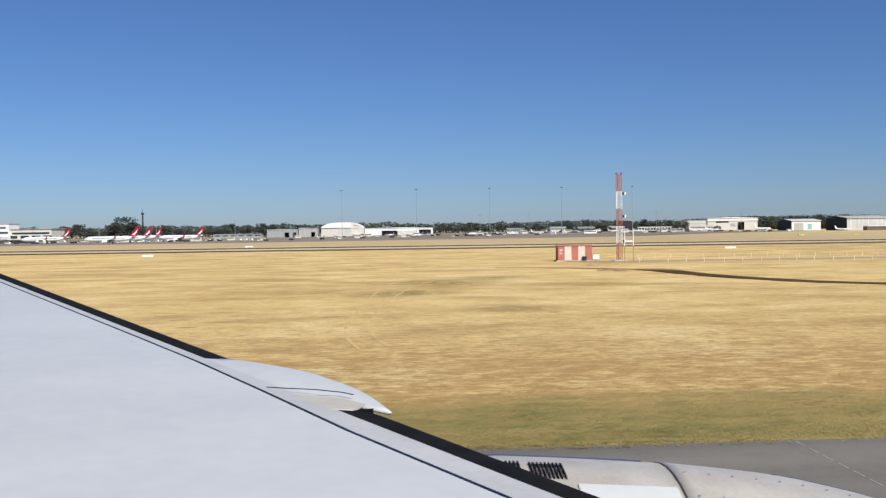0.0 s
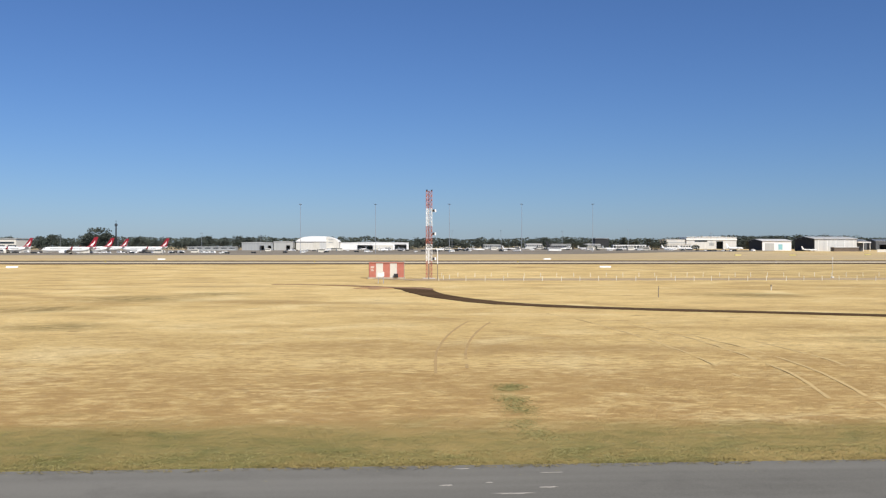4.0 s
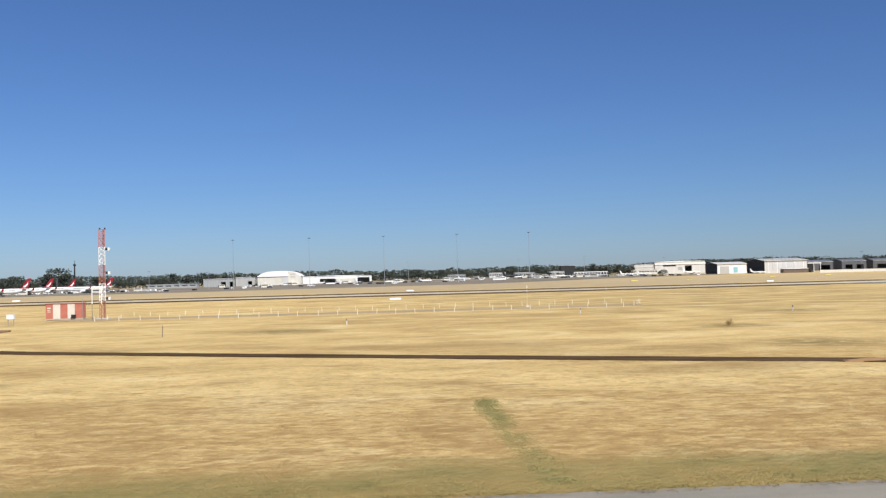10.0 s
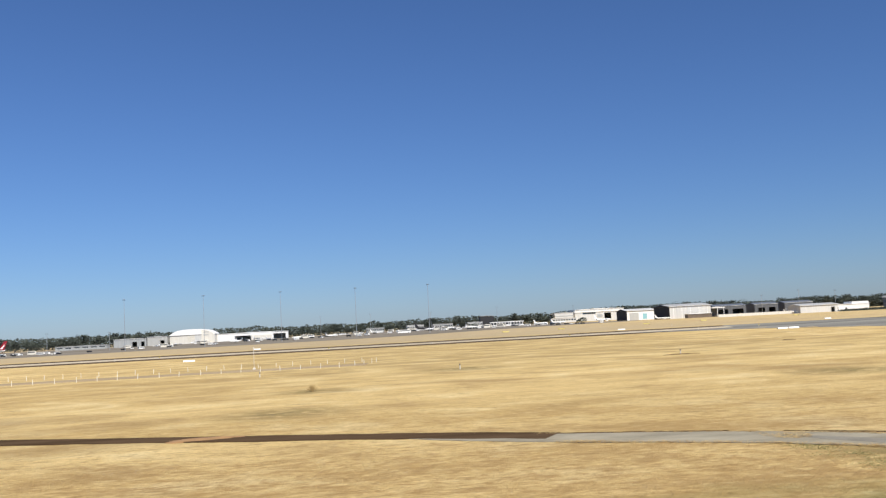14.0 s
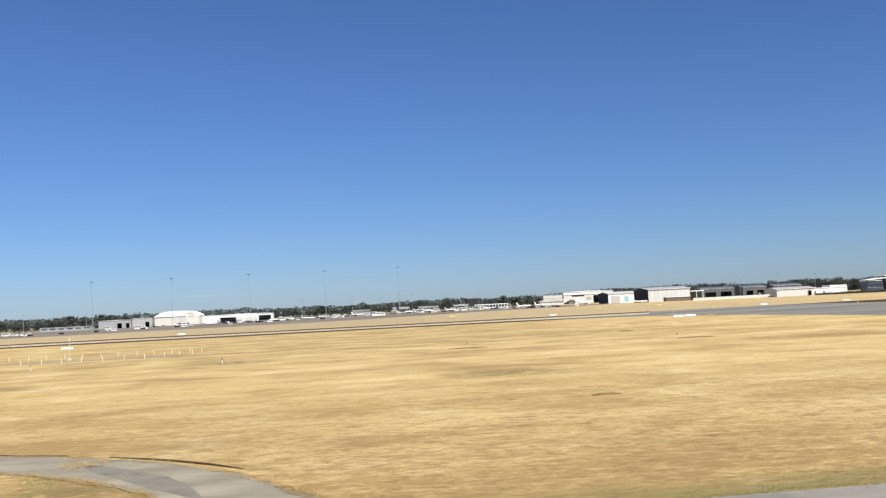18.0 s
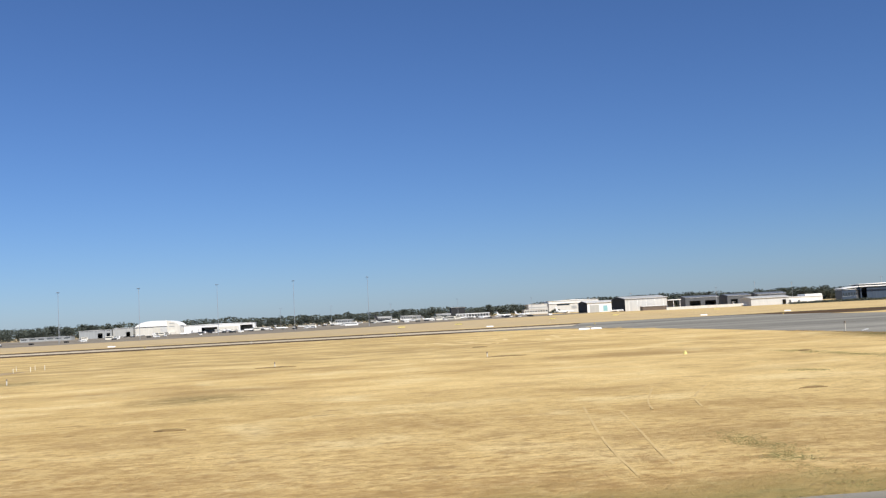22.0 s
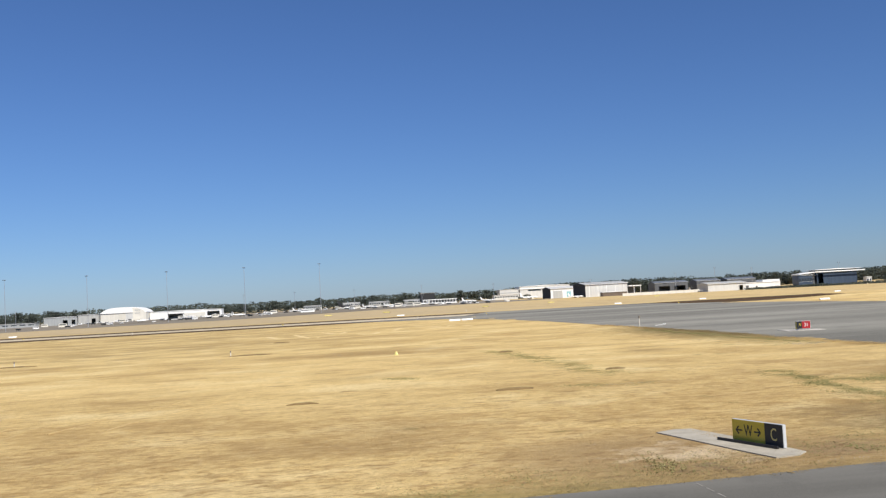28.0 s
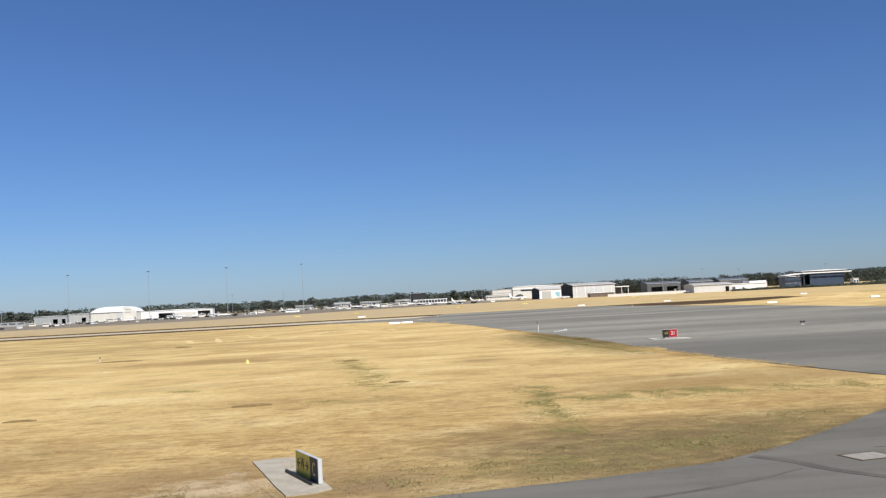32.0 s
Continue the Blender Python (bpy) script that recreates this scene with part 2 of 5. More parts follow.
RUBBLE = surface("dusty_rubble", (0.36, 0.29, 0.20), (0.50, 0.42, 0.31), 3.0, 0.95)
CONCRETE = surface("concrete", (0.42, 0.39, 0.34), (0.58, 0.54, 0.47), 2.0, 0.9)
WHITE = surface("white_paint", (0.78, 0.77, 0.74), (0.84, 0.83, 0.80), 0.7, 0.45, bump=0.05)
AGED_WHITE = surface("sun_aged_white_paint", (0.70, 0.66, 0.54), (0.80, 0.76, 0.64), 2.0, 0.6)
CREAM = surface("cream_cladding", (0.56, 0.53, 0.45), (0.66, 0.62, 0.54), 0.3, 0.6)
RED = surface("faded_red_paint", (0.40, 0.125, 0.085), (0.48, 0.175, 0.125), 1.5, 0.6)
TAIL_RED = surface("tail_red_paint", (0.24, 0.012, 0.022), (0.30, 0.018, 0.03), 0.5, 0.3, bump=0.0)
GREY = ribbed("grey_sheeting", (0.30, 0.31, 0.31), (0.40, 0.41, 0.40), 0.8)
PALE_GREY = ribbed("pale_grey_sheeting", (0.38, 0.38, 0.36), (0.46, 0.455, 0.43), 0.8)
WHITE_SHEET = ribbed("white_sheeting", (0.72, 0.72, 0.70), (0.80, 0.79, 0.77), 0.8)
CREAM_SHEET = ribbed("cream_sheeting", (0.60, 0.57, 0.50), (0.69, 0.655, 0.58), 0.8)
OFF_WHITE_SHEET = ribbed("off_white_sheeting", (0.52, 0.515, 0.49), (0.61, 0.60, 0.57), 0.8)
DARK_SHEET = ribbed("dark_grey_sheeting", (0.07, 0.075, 0.082), (0.11, 0.115, 0.122), 0.8)
STEEL_BLUE = ribbed("steel_blue_roofing", (0.10, 0.115, 0.135), (0.15, 0.165, 0.185), 0.8)
BLUE_SHEET = ribbed("slate_blue_sheeting", (0.028, 0.046, 0.078), (0.042, 0.064, 0.10), 0.8)
# near-black: indoor shade put into colour, and the black cabin's own tone
DARK = surface("shade_and_cabin_black", (0.015, 0.016, 0.018), (0.03, 0.03, 0.03), 0.5, 0.8)
BLACK = surface("black_paint", (0.012, 0.012, 0.014), (0.022, 0.022, 0.024), 3.0, 0.55)
GLASS_DARK = surface("tinted_glass", (0.02, 0.03, 0.04), (0.04, 0.05, 0.06), 0.4, 0.12, bump=0.0)
STEEL = surface("galvanised_steel", (0.42, 0.43, 0.44), (0.55, 0.56, 0.57), 2.0, 0.4, 0.7)
RUBBER = surface("rubber", (0.02, 0.02, 0.02), (0.035, 0.035, 0.035), 5.0, 0.8)
YELLOW = surface("sign_yellow", (0.56, 0.42, 0.03), (0.66, 0.50, 0.05), 2.0, 0.45, bump=0.03)
PALE_YELLOW = surface("faded_yellow", (0.60, 0.50, 0.17), (0.68, 0.58, 0.22), 2.0, 0.7)
SIGN_RED = surface("sign_red", (0.36, 0.016, 0.02), (0.43, 0.025, 0.028), 2.0, 0.45, bump=0.03)
WEED_GREEN = surface("weed_leaf", (0.215, 0.205, 0.075), (0.34, 0.295, 0.115), 3.0, 0.9)
SOIL = surface("bare_soil", (0.13, 0.09, 0.042), (0.24, 0.165, 0.07), 1.2, 0.95, bump=0.5)
RUT = surface("worn_straw", (0.33, 0.215, 0.085), (0.43, 0.29, 0.115), 1.5, 0.95)
RED_SOIL = surface("rusty_soil", (0.27, 0.155, 0.066), (0.37, 0.215, 0.094), 1.2, 0.95)
RUSTY_DIRT = surface("rusty_track_dirt", (0.16, 0.085, 0.042), (0.30, 0.165, 0.078), 0.5, 0.95)
TRACK = surface("flattened_straw", (0.45, 0.318, 0.135), (0.56, 0.40, 0.172), 0.6, 0.95, fine=6.0)
TRACK_PALE = surface("bleached_straw", (0.62, 0.465, 0.21), (0.72, 0.55, 0.27), 0.6, 0.95, fine=6.0)
STAIN = surface("grey_road_stain", (0.165, 0.148, 0.110), (0.260, 0.233, 0.176), 0.8, 0.9)
# leaf green lightened and greyed: distance haze put into the colour
LEAF = surface("hazed_gum_leaf", (0.042, 0.052, 0.040), (0.082, 0.096, 0.074), 0.25, 0.9, fine=8.0, bump=0.0)
DRY_TWIG = surface("dry_twig", (0.50, 0.37, 0.17), (0.66, 0.50, 0.25), 2.0, 0.95)
BARK = surface("bark", (0.14, 0.11, 0.085), (0.26, 0.22, 0.18), 2.0, 0.9)
WING_WHITE = surface("wing_grey_white_paint", (0.46, 0.475, 0.485), (0.53, 0.54, 0.54), 0.35, 0.42, bump=0.01)
EDGE_BLACK = surface("black_edge_boot", (0.006, 0.006, 0.007), (0.012, 0.012, 0.012), 3.0, 0.9, bump=0.05)
EDGE_BLACK.node_tree.nodes["Principled BSDF"].inputs["Specular IOR Level"].default_value = 0.08
# slat a little greyer than the wing, underside shade put into the colour
SLAT = surface("shaded_slat_grey", (0.42, 0.42, 0.41), (0.51, 0.51, 0.50), 1.2, 0.4, bump=0.01)
SLAT_BEIGE = surface("worn_beige_panel", (0.40, 0.375, 0.325), (0.50, 0.47, 0.41), 1.5, 0.5, bump=0.01)
SEAL = surface("grey_joint_seal", (0.24, 0.22, 0.19), (0.34, 0.31, 0.27), 3.0, 0.9)
# dark blue reflection on the polished cowl, put in as colour
COWL_BLUE = surface("dark_blue_cowl_reflection", (0.03, 0.045, 0.11), (0.05, 0.07, 0.15), 1.0, 0.35, bump=0.0)
PAD = surface("weathered_pad_concrete", (0.31, 0.28, 0.222), (0.45, 0.405, 0.325), 1.3, 0.95)
SKID = surface("tyre_rubber_stain", (0.075, 0.067, 0.055), (0.125, 0.112, 0.092), 0.9, 0.9)
ALLOY = surface("bare_alloy", (0.50, 0.455, 0.385), (0.64, 0.59, 0.51), 2.5, 0.36, 0.35, bump=0.02)


# ---- building blocks ----
def box(bm, x0, x1, y0, y1, z0, z1):
    v = [bm.verts.new(p) for p in ((x0, y0, z0), (x1, y0, z0), (x1, y1, z0), (x0, y1, z0), (x0, y0, z1), (x1, y0, z1), (x1, y1, z1), (x0, y1, z1))]
    for f in ((3, 2, 1, 0), (4, 5, 6, 7), (0, 1, 5, 4), (1, 2, 6, 5), (2, 3, 7, 6), (3, 0, 4, 7)):
        bm.faces.new([v[i] for i in f])
    return bm


def rod(bm, a, b, r0, r1=None, seg=8):
    """A round bar from a to b, tapering from r0 to r1."""
    a, b = Vector(a), Vector(b)
    r1 = r0 if r1 is None else r1
    q = (b - a).to_track_quat("Z", "Y")
    rings = []
    for p, r in ((a, r0), (b, r1)):
        rings.append([bm.verts.new(p + q @ Vector((r * math.cos(k * math.tau / seg), r * math.sin(k * math.tau / seg), 0))) for k in range(seg)])
    for k in range(seg):
        n = (k + 1) % seg
        bm.faces.new((rings[0][k], rings[0][n], rings[1][n], rings[1][k]))
    bm.faces.new(rings[0][::-1])
    bm.faces.new(rings[1])
    return bm


def loft(bm, rings, cap=True, closed=True):
    """Joins rings of points, one after the other."""
    vs = [[bm.verts.new(p) for p in r] for r in rings]
    n = len(vs[0])
    for a, b in zip(vs, vs[1:]):
        for k in range(n if closed else n - 1):
            bm.faces.new((a[k], a[(k + 1) % n], b[(k + 1) % n], b[k]))
    if cap:
        bm.faces.new(vs[0][::-1])
        bm.faces.new(vs[-1])
    return bm


def part(name, bm, material, parent=None, label="", smooth=False):
    me = bpy.data.meshes.new(name)
    bmesh.ops.recalc_face_normals(bm, faces=bm.faces)
    bm.to_mesh(me)
    bm.free()
    me.materials.append(material)
    if smooth:
        me.shade_smooth()
    ob = new(name, me)
    if parent is not None:
        ob.parent = parent
    if label:
        ob["label"] = label
    return ob


def thing(name, label, category, at=(0, 0, 0), turn=0.0, group="", kind=""):
    ob = new(name)
    ob.matrix_basis = pose(*at, 0, 0, turn)
    return tagged(ob, label, category, group, kind)


def B(*a):
    return box(bmesh.new(), *a)


def sheet(name, outline, z, material, label, category, thick=0.25):
    """A slab of ground cover: an outline in the plan with its top at z."""
    bm = bmesh.new()
    loft(bm, [[(x, y, z - thick) for x, y in outline], [(x, y, z) for x, y in outline]])
    ob = part(name, bm, material)
    return tagged(ob, label, category, kind="structure")


def ribbon(name, line, z, material, label, category, kind="structure", thick=0.2, follow=False):
    """A strip along a line of (x, y, width)."""
    bm = bmesh.new()
    rings = []
    for i, (x, y, w) in enumerate(line):
        a, b = line[max(i - 1, 0)], line[min(i + 1, len(line) - 1)]
        d = Vector((b[0] - a[0], b[1] - a[1], 0)).normalized()
        n = Vector((-d.y, d.x, 0)) * w / 2
        p = Vector((x, y, 0))
        w *= 1 + 0.16 * noise.noise((x * 0.7, y * 0.7, 1.0))
        n = Vector((-d.y, d.x, 0)) * w / 2
        if follow:
            z = lie(x, y) + 0.010 + 0.035 * noise.noise((x * 0.45, y * 0.45, 6.0))
        rings.append([(*(p - n).xy, z - thick), (*(p + n).xy, z - thick), (*(p + n).xy, z), (*(p - n).xy, z)])
    loft(bm, rings)
    return tagged(part(name, bm, material), label, category, kind=kind)


def smooth_line(pts, n=12):
    """Catmull-Rom through (x, y, width)."""
    out = []
    p = [pts[0], *pts, pts[-1]]
    for i in range(1, len(p) - 2):
        for k in range(n):
            u = k / n
            out.append(tuple(0.5 * (2 * b + (c - a) * u + (2 * a - 5 * b + 4 * c - d) * u * u + (3 * b - a - 3 * c + d) * u ** 3)
                             for a, b, c, d in zip(*p[i - 1:i + 3])))
    return out + [pts[-1]]


# ---- ground, pavements ----
rng = np.random.default_rng(7)


def land(x, y):
    """Height of the ground: the far side falls away to one end and rises to the other."""
    u = min(max((y - 420) / 420, 0.0), 1.0)
    return u * u * (3 - 2 * u) * (-2.4 if x < -100 else -2.4 + 2.4 * (x + 100) / 350 if x < 250 else max((x - 250) / 300 * -1.0, -2.2))


def lie(x, y):
    """Height of the grass: small unevenness beside the taxiway, and a low bank beyond the crossing."""
    z = land(x, y)
    if 26 < y < 281 and -120 < x < 420:
        z += 0.035 * noise.noise((x * 0.08, y * 0.15, 0)) + 0.025 * noise.noise((x * 0.35, y * 0.5, 4)) - 0.035
        if 117 < x < 149 and y < 53:
            z *= 0.2
    if 251 < x < 317 and y < 292:
        z = -0.06
    if 243 < x <= 251 and 52 < y < 276:
        z = 0.035 - 0.012 * (x - 243) + 0.05 * noise.noise((x * 0.6, y * 0.22, 2))
    if 212 < x < 218 and 28.2 < y < 38:
        z = min(z, -0.075)
    if x > 335 and 246 < y < 281:
        z += min((x - 335) / 40, 1.0) * 1.55 * math.sin(math.pi * (y - 246) / 35)
    return z


def ground():
    """One sheet to the horizon, finer and slightly uneven beside the taxiway."""
    xs = np.concatenate([[-4200, -2000, -1500, -900, -400, -200], np.arange(-120, 420, 2.5), np.arange(420, 680, 20), [700, 900, 1500, 2500, 4600]])
    ys = np.concatenate([[-900, -100, 0, 20], np.arange(23, 120, 1.5), np.arange(120, 290, 6), [300, 350, 400], np.arange(420, 900, 20), [1000, 1500, 2500, 4800]])
    verts = []
    for y in ys:
        for x in xs:
            verts.append((x, y, lie(x, y)))
    nx = len(xs)
    faces = [(j * nx + i, j * nx + i + 1, (j + 1) * nx + i + 1, (j + 1) * nx + i) for j in range(len(ys) - 1) for i in range(nx - 1)]
    me = bpy.data.meshes.new("ground")
    me.from_pydata(verts, [], faces)
    me.materials.append(GRASS)
    me.shade_smooth()
    return tagged(new("ground", me), "flat airfield covered in dry straw-coloured mown grass", "ground", kind="structure")


def apron():
    """Concrete apron that follows the land."""
    xs, ys = np.arange(-1500, 461, 20), np.arange(600, 1521, 20)
    verts = [(x, max(y, 600 + (x - 150) * 1.25), land(x, max(y, 600 + (x - 150) * 1.25)) + 0.05) for y in ys for x in xs]
    n = len(xs)
    faces = [(j * n + i, j * n + i + 1, (j + 1) * n + i + 1, (j + 1) * n + i) for j in range(len(ys) - 1) for i in range(n - 1)]
    me = bpy.data.meshes.new("apron")
    me.from_pydata(verts, [], faces)
    me.materials.append(APRON)
    return tagged(new("apron", me), "pale grey concrete airport apron", "apron", kind="structure")


ground()
# taxiway under the camera: its edge bends away into the crossing taxiway
edge = [(100, 24.1), (118, 24.5), (140, 25.1), (157, 25.5), (170, 25.65), (185, 25.65), (195, 25.7), (203, 26.0), (211, 26.4), (218, 27.1), (224, 28.0), (228.5, 29.2), (232, 31.6), (235.5, 34.6), (240, 38.5), (244, 43.5), (247.5, 50.5)]
sheet("taxiway", [(-600, -40), (900, -40), (900, 24.1), (247.5, 24.1)] + edge[::-1][1:] + [(-600, 24.1)], 0.015, ASPHALT,
      "grey asphalt taxiway running beside the grass", "taxiway")
sheet("crossing_taxiway", [(247.5, 24.1), (330, 24.1), (322, 60), (319, 160), (324, 240), (318, 290), (205, 290), (236, 262), (243, 234), (246.3, 190),
                           (246.5, 135), (247, 110), (246, 90), (246, 70), (247.5, 50.5)], 0.012, CROSSING,
      "wide grey asphalt taxiway crossing to the runway", "taxiway")
for outline in ([(-2600, 276), (219, 276), (204, 291), (-2600, 291)], [(322, 276), (371, 276), (375, 291), (318, 291)]):
    sheet("runway_shoulder", outline, 0.06, SHOULDER, "dark bitumen shoulder of the runway", "runway")
sheet("runway", [(-2600, 291.01), (246, 291.01), (254, 315), (-2600, 315)], 0.067, RUNWAY, "pale worn tan runway surface", "runway")
sheet("runway_crossing", [(219.0, 276.02), (321.98, 276.02), (317.98, 291.0), (318, 338), (262, 338), (254.01, 315), (246.01, 291.005), (204.02, 291.0)], 0.065, CROSSING, "grey asphalt where the taxiway meets the runway", "runway")
sheet("runway_end", [(318.01, 291.01), (374, 291.01), (381, 315), (318.01, 315)], 0.065, ASPHALT_DARK, "dark rubber-stained end of the runway", "runway")
for outline in ([(-2600, 315.01), (254, 315.01), (261.98, 338), (-2600, 338)], [(318.01, 315.01), (381, 315.01), (386, 338), (318.01, 338)]):
    sheet("runway_far_shoulder", outline, 0.06, SHOULDER, "dark bitumen shoulder of the runway", "runway")
apron()
sheet("compound_strip", [(36, 149.5), (124, 149.5), (125, 157.5), (30, 158)], 0.03, STRIP, "pale sandy strip between rows of white posts", "service road")
ribbon("service_road", smooth_line([(35.8, 125.2, 2.0), (35.0, 123.4, 4.4), (35.4, 119, 3.8), (36.0, 112, 3.2), (37.4, 104, 2.9), (40.3, 95, 2.9), (44.2, 88.8, 2.7), (52, 82.9, 2.4), (63, 77.3, 2.2), (84, 67, 2.3),
                                    (104, 57.6, 2.3), (120, 50.2, 2.3), (128, 45.6, 2.5)]), 0.03, ASPHALT_DARK, "narrow dark bitumen service road curving through dry grass", "service road")
ribbon("dirt_track", smooth_line([(37.2, 118.5, 0.3), (36.4, 121.8, 2.2), (34.8, 123.6, 2.6), (32.3, 125.6, 2.2), (29.2, 129.2, 1.8), (25.5, 132.2, 1.4), (21.0, 134.5, 0.9), (16.0, 136.0, 0.2)]), 0.035, RUSTY_DIRT,
       "rusty brown dirt track leading off the service road", "dirt track")
ribbon("service_road_mouth", smooth_line([(119.5, 50.2, 0.3), (123, 47.9, 1.9), (126.5, 45.6, 3.0), (130.2, 43.6, 3.6), (134.6, 41.0, 3.8), (138.2, 38.2, 3.9), (141.0, 35.0, 4.0), (142.9, 31.9, 3.9),
                                          (144.3, 28.8, 4.0), (145.2, 26.6, 4.6), (145.5, 25.2, 6.2)]),
       0.020, ASPHALT_PALE, "worn pale grey asphalt mouth of a service road", "service road")
# dark strips painted in for the shadow of the grass lip
ribbon("road_edge_shadow", smooth_line([(124.2, 48.0, 0.08), (129.5, 45.8, 0.3), (133.0, 44.2, 0.26), (135.6, 43.0, 0.05)]), 0.028, ASPHALT_DARK, "dark broken shadow line along the edge of a service road", "service road")
ribbon("road_edge_shadow", smooth_line([(137.6, 41.7, 0.05), (139.9, 39.9, 0.28), (141.8, 38.1, 0.24), (143.4, 36.2, 0.05)]), 0.028, ASPHALT_DARK, "dark broken shadow line along the edge of a service road", "service road")
ribbon("road_stain", smooth_line([(136.8, 40.3, 0.1), (138.0, 38.4, 0.9), (139.7, 36.0, 1.3), (141.3, 33.3, 1.1), (142.6, 30.6, 0.15)]), 0.0235, STAIN, "dark worn stain down the middle of a service road", "service road")


# ---- near things on the airfield ----
def words(text, size, parent, material, at, name="lettering", turn=(90, 0, 0), squeeze=1.0):
    """Raised letters, as a mesh under parent."""
    c = bpy.data.curves.new(name, "FONT")
    c.body, c.size, c.extrude, c.align_x, c.align_y = text, size, 0.006, "CENTER", "CENTER"
    tmp = bpy.data.objects.new("tmp", c)
    scene.collection.objects.link(tmp)
    me = bpy.data.meshes.new_from_object(tmp.evaluated_get(bpy.context.evaluated_depsgraph_get()))
    bpy.data.objects.remove(tmp)
    me.materials.clear()
    me.materials.append(material)
    ob = new(name, me)
    ob.parent = parent
    ob.matrix_basis = pose(*at, *turn) @ Matrix.Diagonal((squeeze, 1, 1, 1))
    return ob


def arrow(parent, x, z, way, material):
    bm = bmesh.new()
    box(bm, min(x, x - way * 0.30), max(x, x - way * 0.30), -0.142, -0.131, z - 0.025, z + 0.025)
    for s in (1, -1):
        q = [(x + way * 0.03, z), (x - way * 0.11, z + s * 0.15), (x - way * 0.15, z + s * 0.11), (x - way * 0.03, z)]
        loft(bm, [[(a, -0.143, b) for a, b in q], [(a, -0.131, b) for a, b in q]])
    return part("arrow", bm, material, parent)


def guidance_sign():
    s = thing("taxiway_sign", "yellow and black taxiway guidance sign on a concrete pad", "airfield sign", (215.36, 33.0, -0.14), -73.0)
    cab = bmesh.new()
    box(cab, 0, 2.45, -0.12, 0.02, 0.11, 0.88)
    bmesh.ops.bevel(cab, geom=cab.edges[:], offset=0.015, segments=1, affect="EDGES")
    part("cabinet", cab, WING_WHITE, s, "grey-white metal sign cabinet")
    y = part("direction_panel", B(0.012, 1.60, -0.13, -0.12, 0.125, 0.872), YELLOW, s, "yellow panel with black arrows")
    k = part("location_panel", B(1.604, 2.435, -0.13, -0.12, 0.125, 0.872), BLACK, s, "black panel with a pale letter")
    arrow(y, 0.22, 0.52, -1, BLACK)
    arrow(y, 1.40, 0.52, 1, BLACK)
    words("W", 0.56, y, BLACK, (0.81, -0.132, 0.52), squeeze=0.72)
    words("C", 0.60, k, PALE_YELLOW, (2.02, -0.132, 0.50), squeeze=0.72)
    for x in (0.25, 1.2, 2.2):
        part("leg", rod(bmesh.new(), (x, -0.04, 0.06), (x, -0.04, 0.16), 0.035), STEEL, s)
    # added black bar draws the shadow line under the sign's front
    part("foot_shadow_bar", B(-0.55, 2.4, -0.36, -0.30, 0.10, 0.20), BLACK, s, "black bar standing in for the shadow at the foot of the sign")
    pad = sheet("concrete_pad", [(213.6, 36.2), (214.4, 36.6), (215.1, 36.5), (215.6, 34.3), (216.0, 31.9), (216.35, 29.9), (215.9, 29.45), (215.0, 29.25), (214.65, 30.8), (214.1, 33.7)], -0.035, PAD, "pale concrete pad in dry grass", "concrete pad")
    return s, pad


def runway_sign():
    s = thing("runway_sign", "red and black runway holding sign beside the pavement", "airfield sign", (252.2, 100.2, 0.06), -16.0)
    part("cabinet", B(0.62, 2.05, -0.10, 0.10, 0.12, 0.95), WHITE, s, "white metal sign cabinet")
    k = part("location_panel", B(0.64, 1.18, -0.112, -0.10, 0.14, 0.93), BLACK, s, "black panel with a yellow letter")
    r = part("runway_panel", B(1.184, 2.03, -0.112, -0.10, 0.14, 0.93), SIGN_RED, s, "red panel with white figures")
    words("W", 0.50, k, YELLOW, (0.91, -0.115, 0.53), squeeze=0.75)
    words("21", 0.54, r, WHITE, (1.61, -0.115, 0.53), squeeze=0.85)
    for x in (0.8, 1.3, 1.9):
        part("leg", rod(bmesh.new(), (x, 0, 0), (x, 0, 0.14), 0.05), STEEL, s)
    t = thing("direction_sign", "small yellow direction sign seen nearly edge on", "airfield sign", (252.74, 99.95, 0.06), -104.0)
    part("cabinet", B(0, 0.6, -0.10, 0.10, 0.12, 0.90), BLACK, t)
    part("face", B(0.02, 0.58, -0.112, -0.10, 0.14, 0.88), YELLOW, t, "yellow sign face")
    part("marking", B(0.22, 0.38, -0.12, -0.113, 0.35, 0.7), BLACK, t)
    for x in (0.1, 0.5):
        part("leg", rod(bmesh.new(), (x, 0, 0), (x, 0, 0.14), 0.05), STEEL, t)
    sheet("sign_pad", [(251.4, 99.4), (255.2, 98.3), (255.5, 100.2), (251.8, 102.6)], 0.06, CONCRETE, "white concrete pad under a holding sign", "concrete pad")


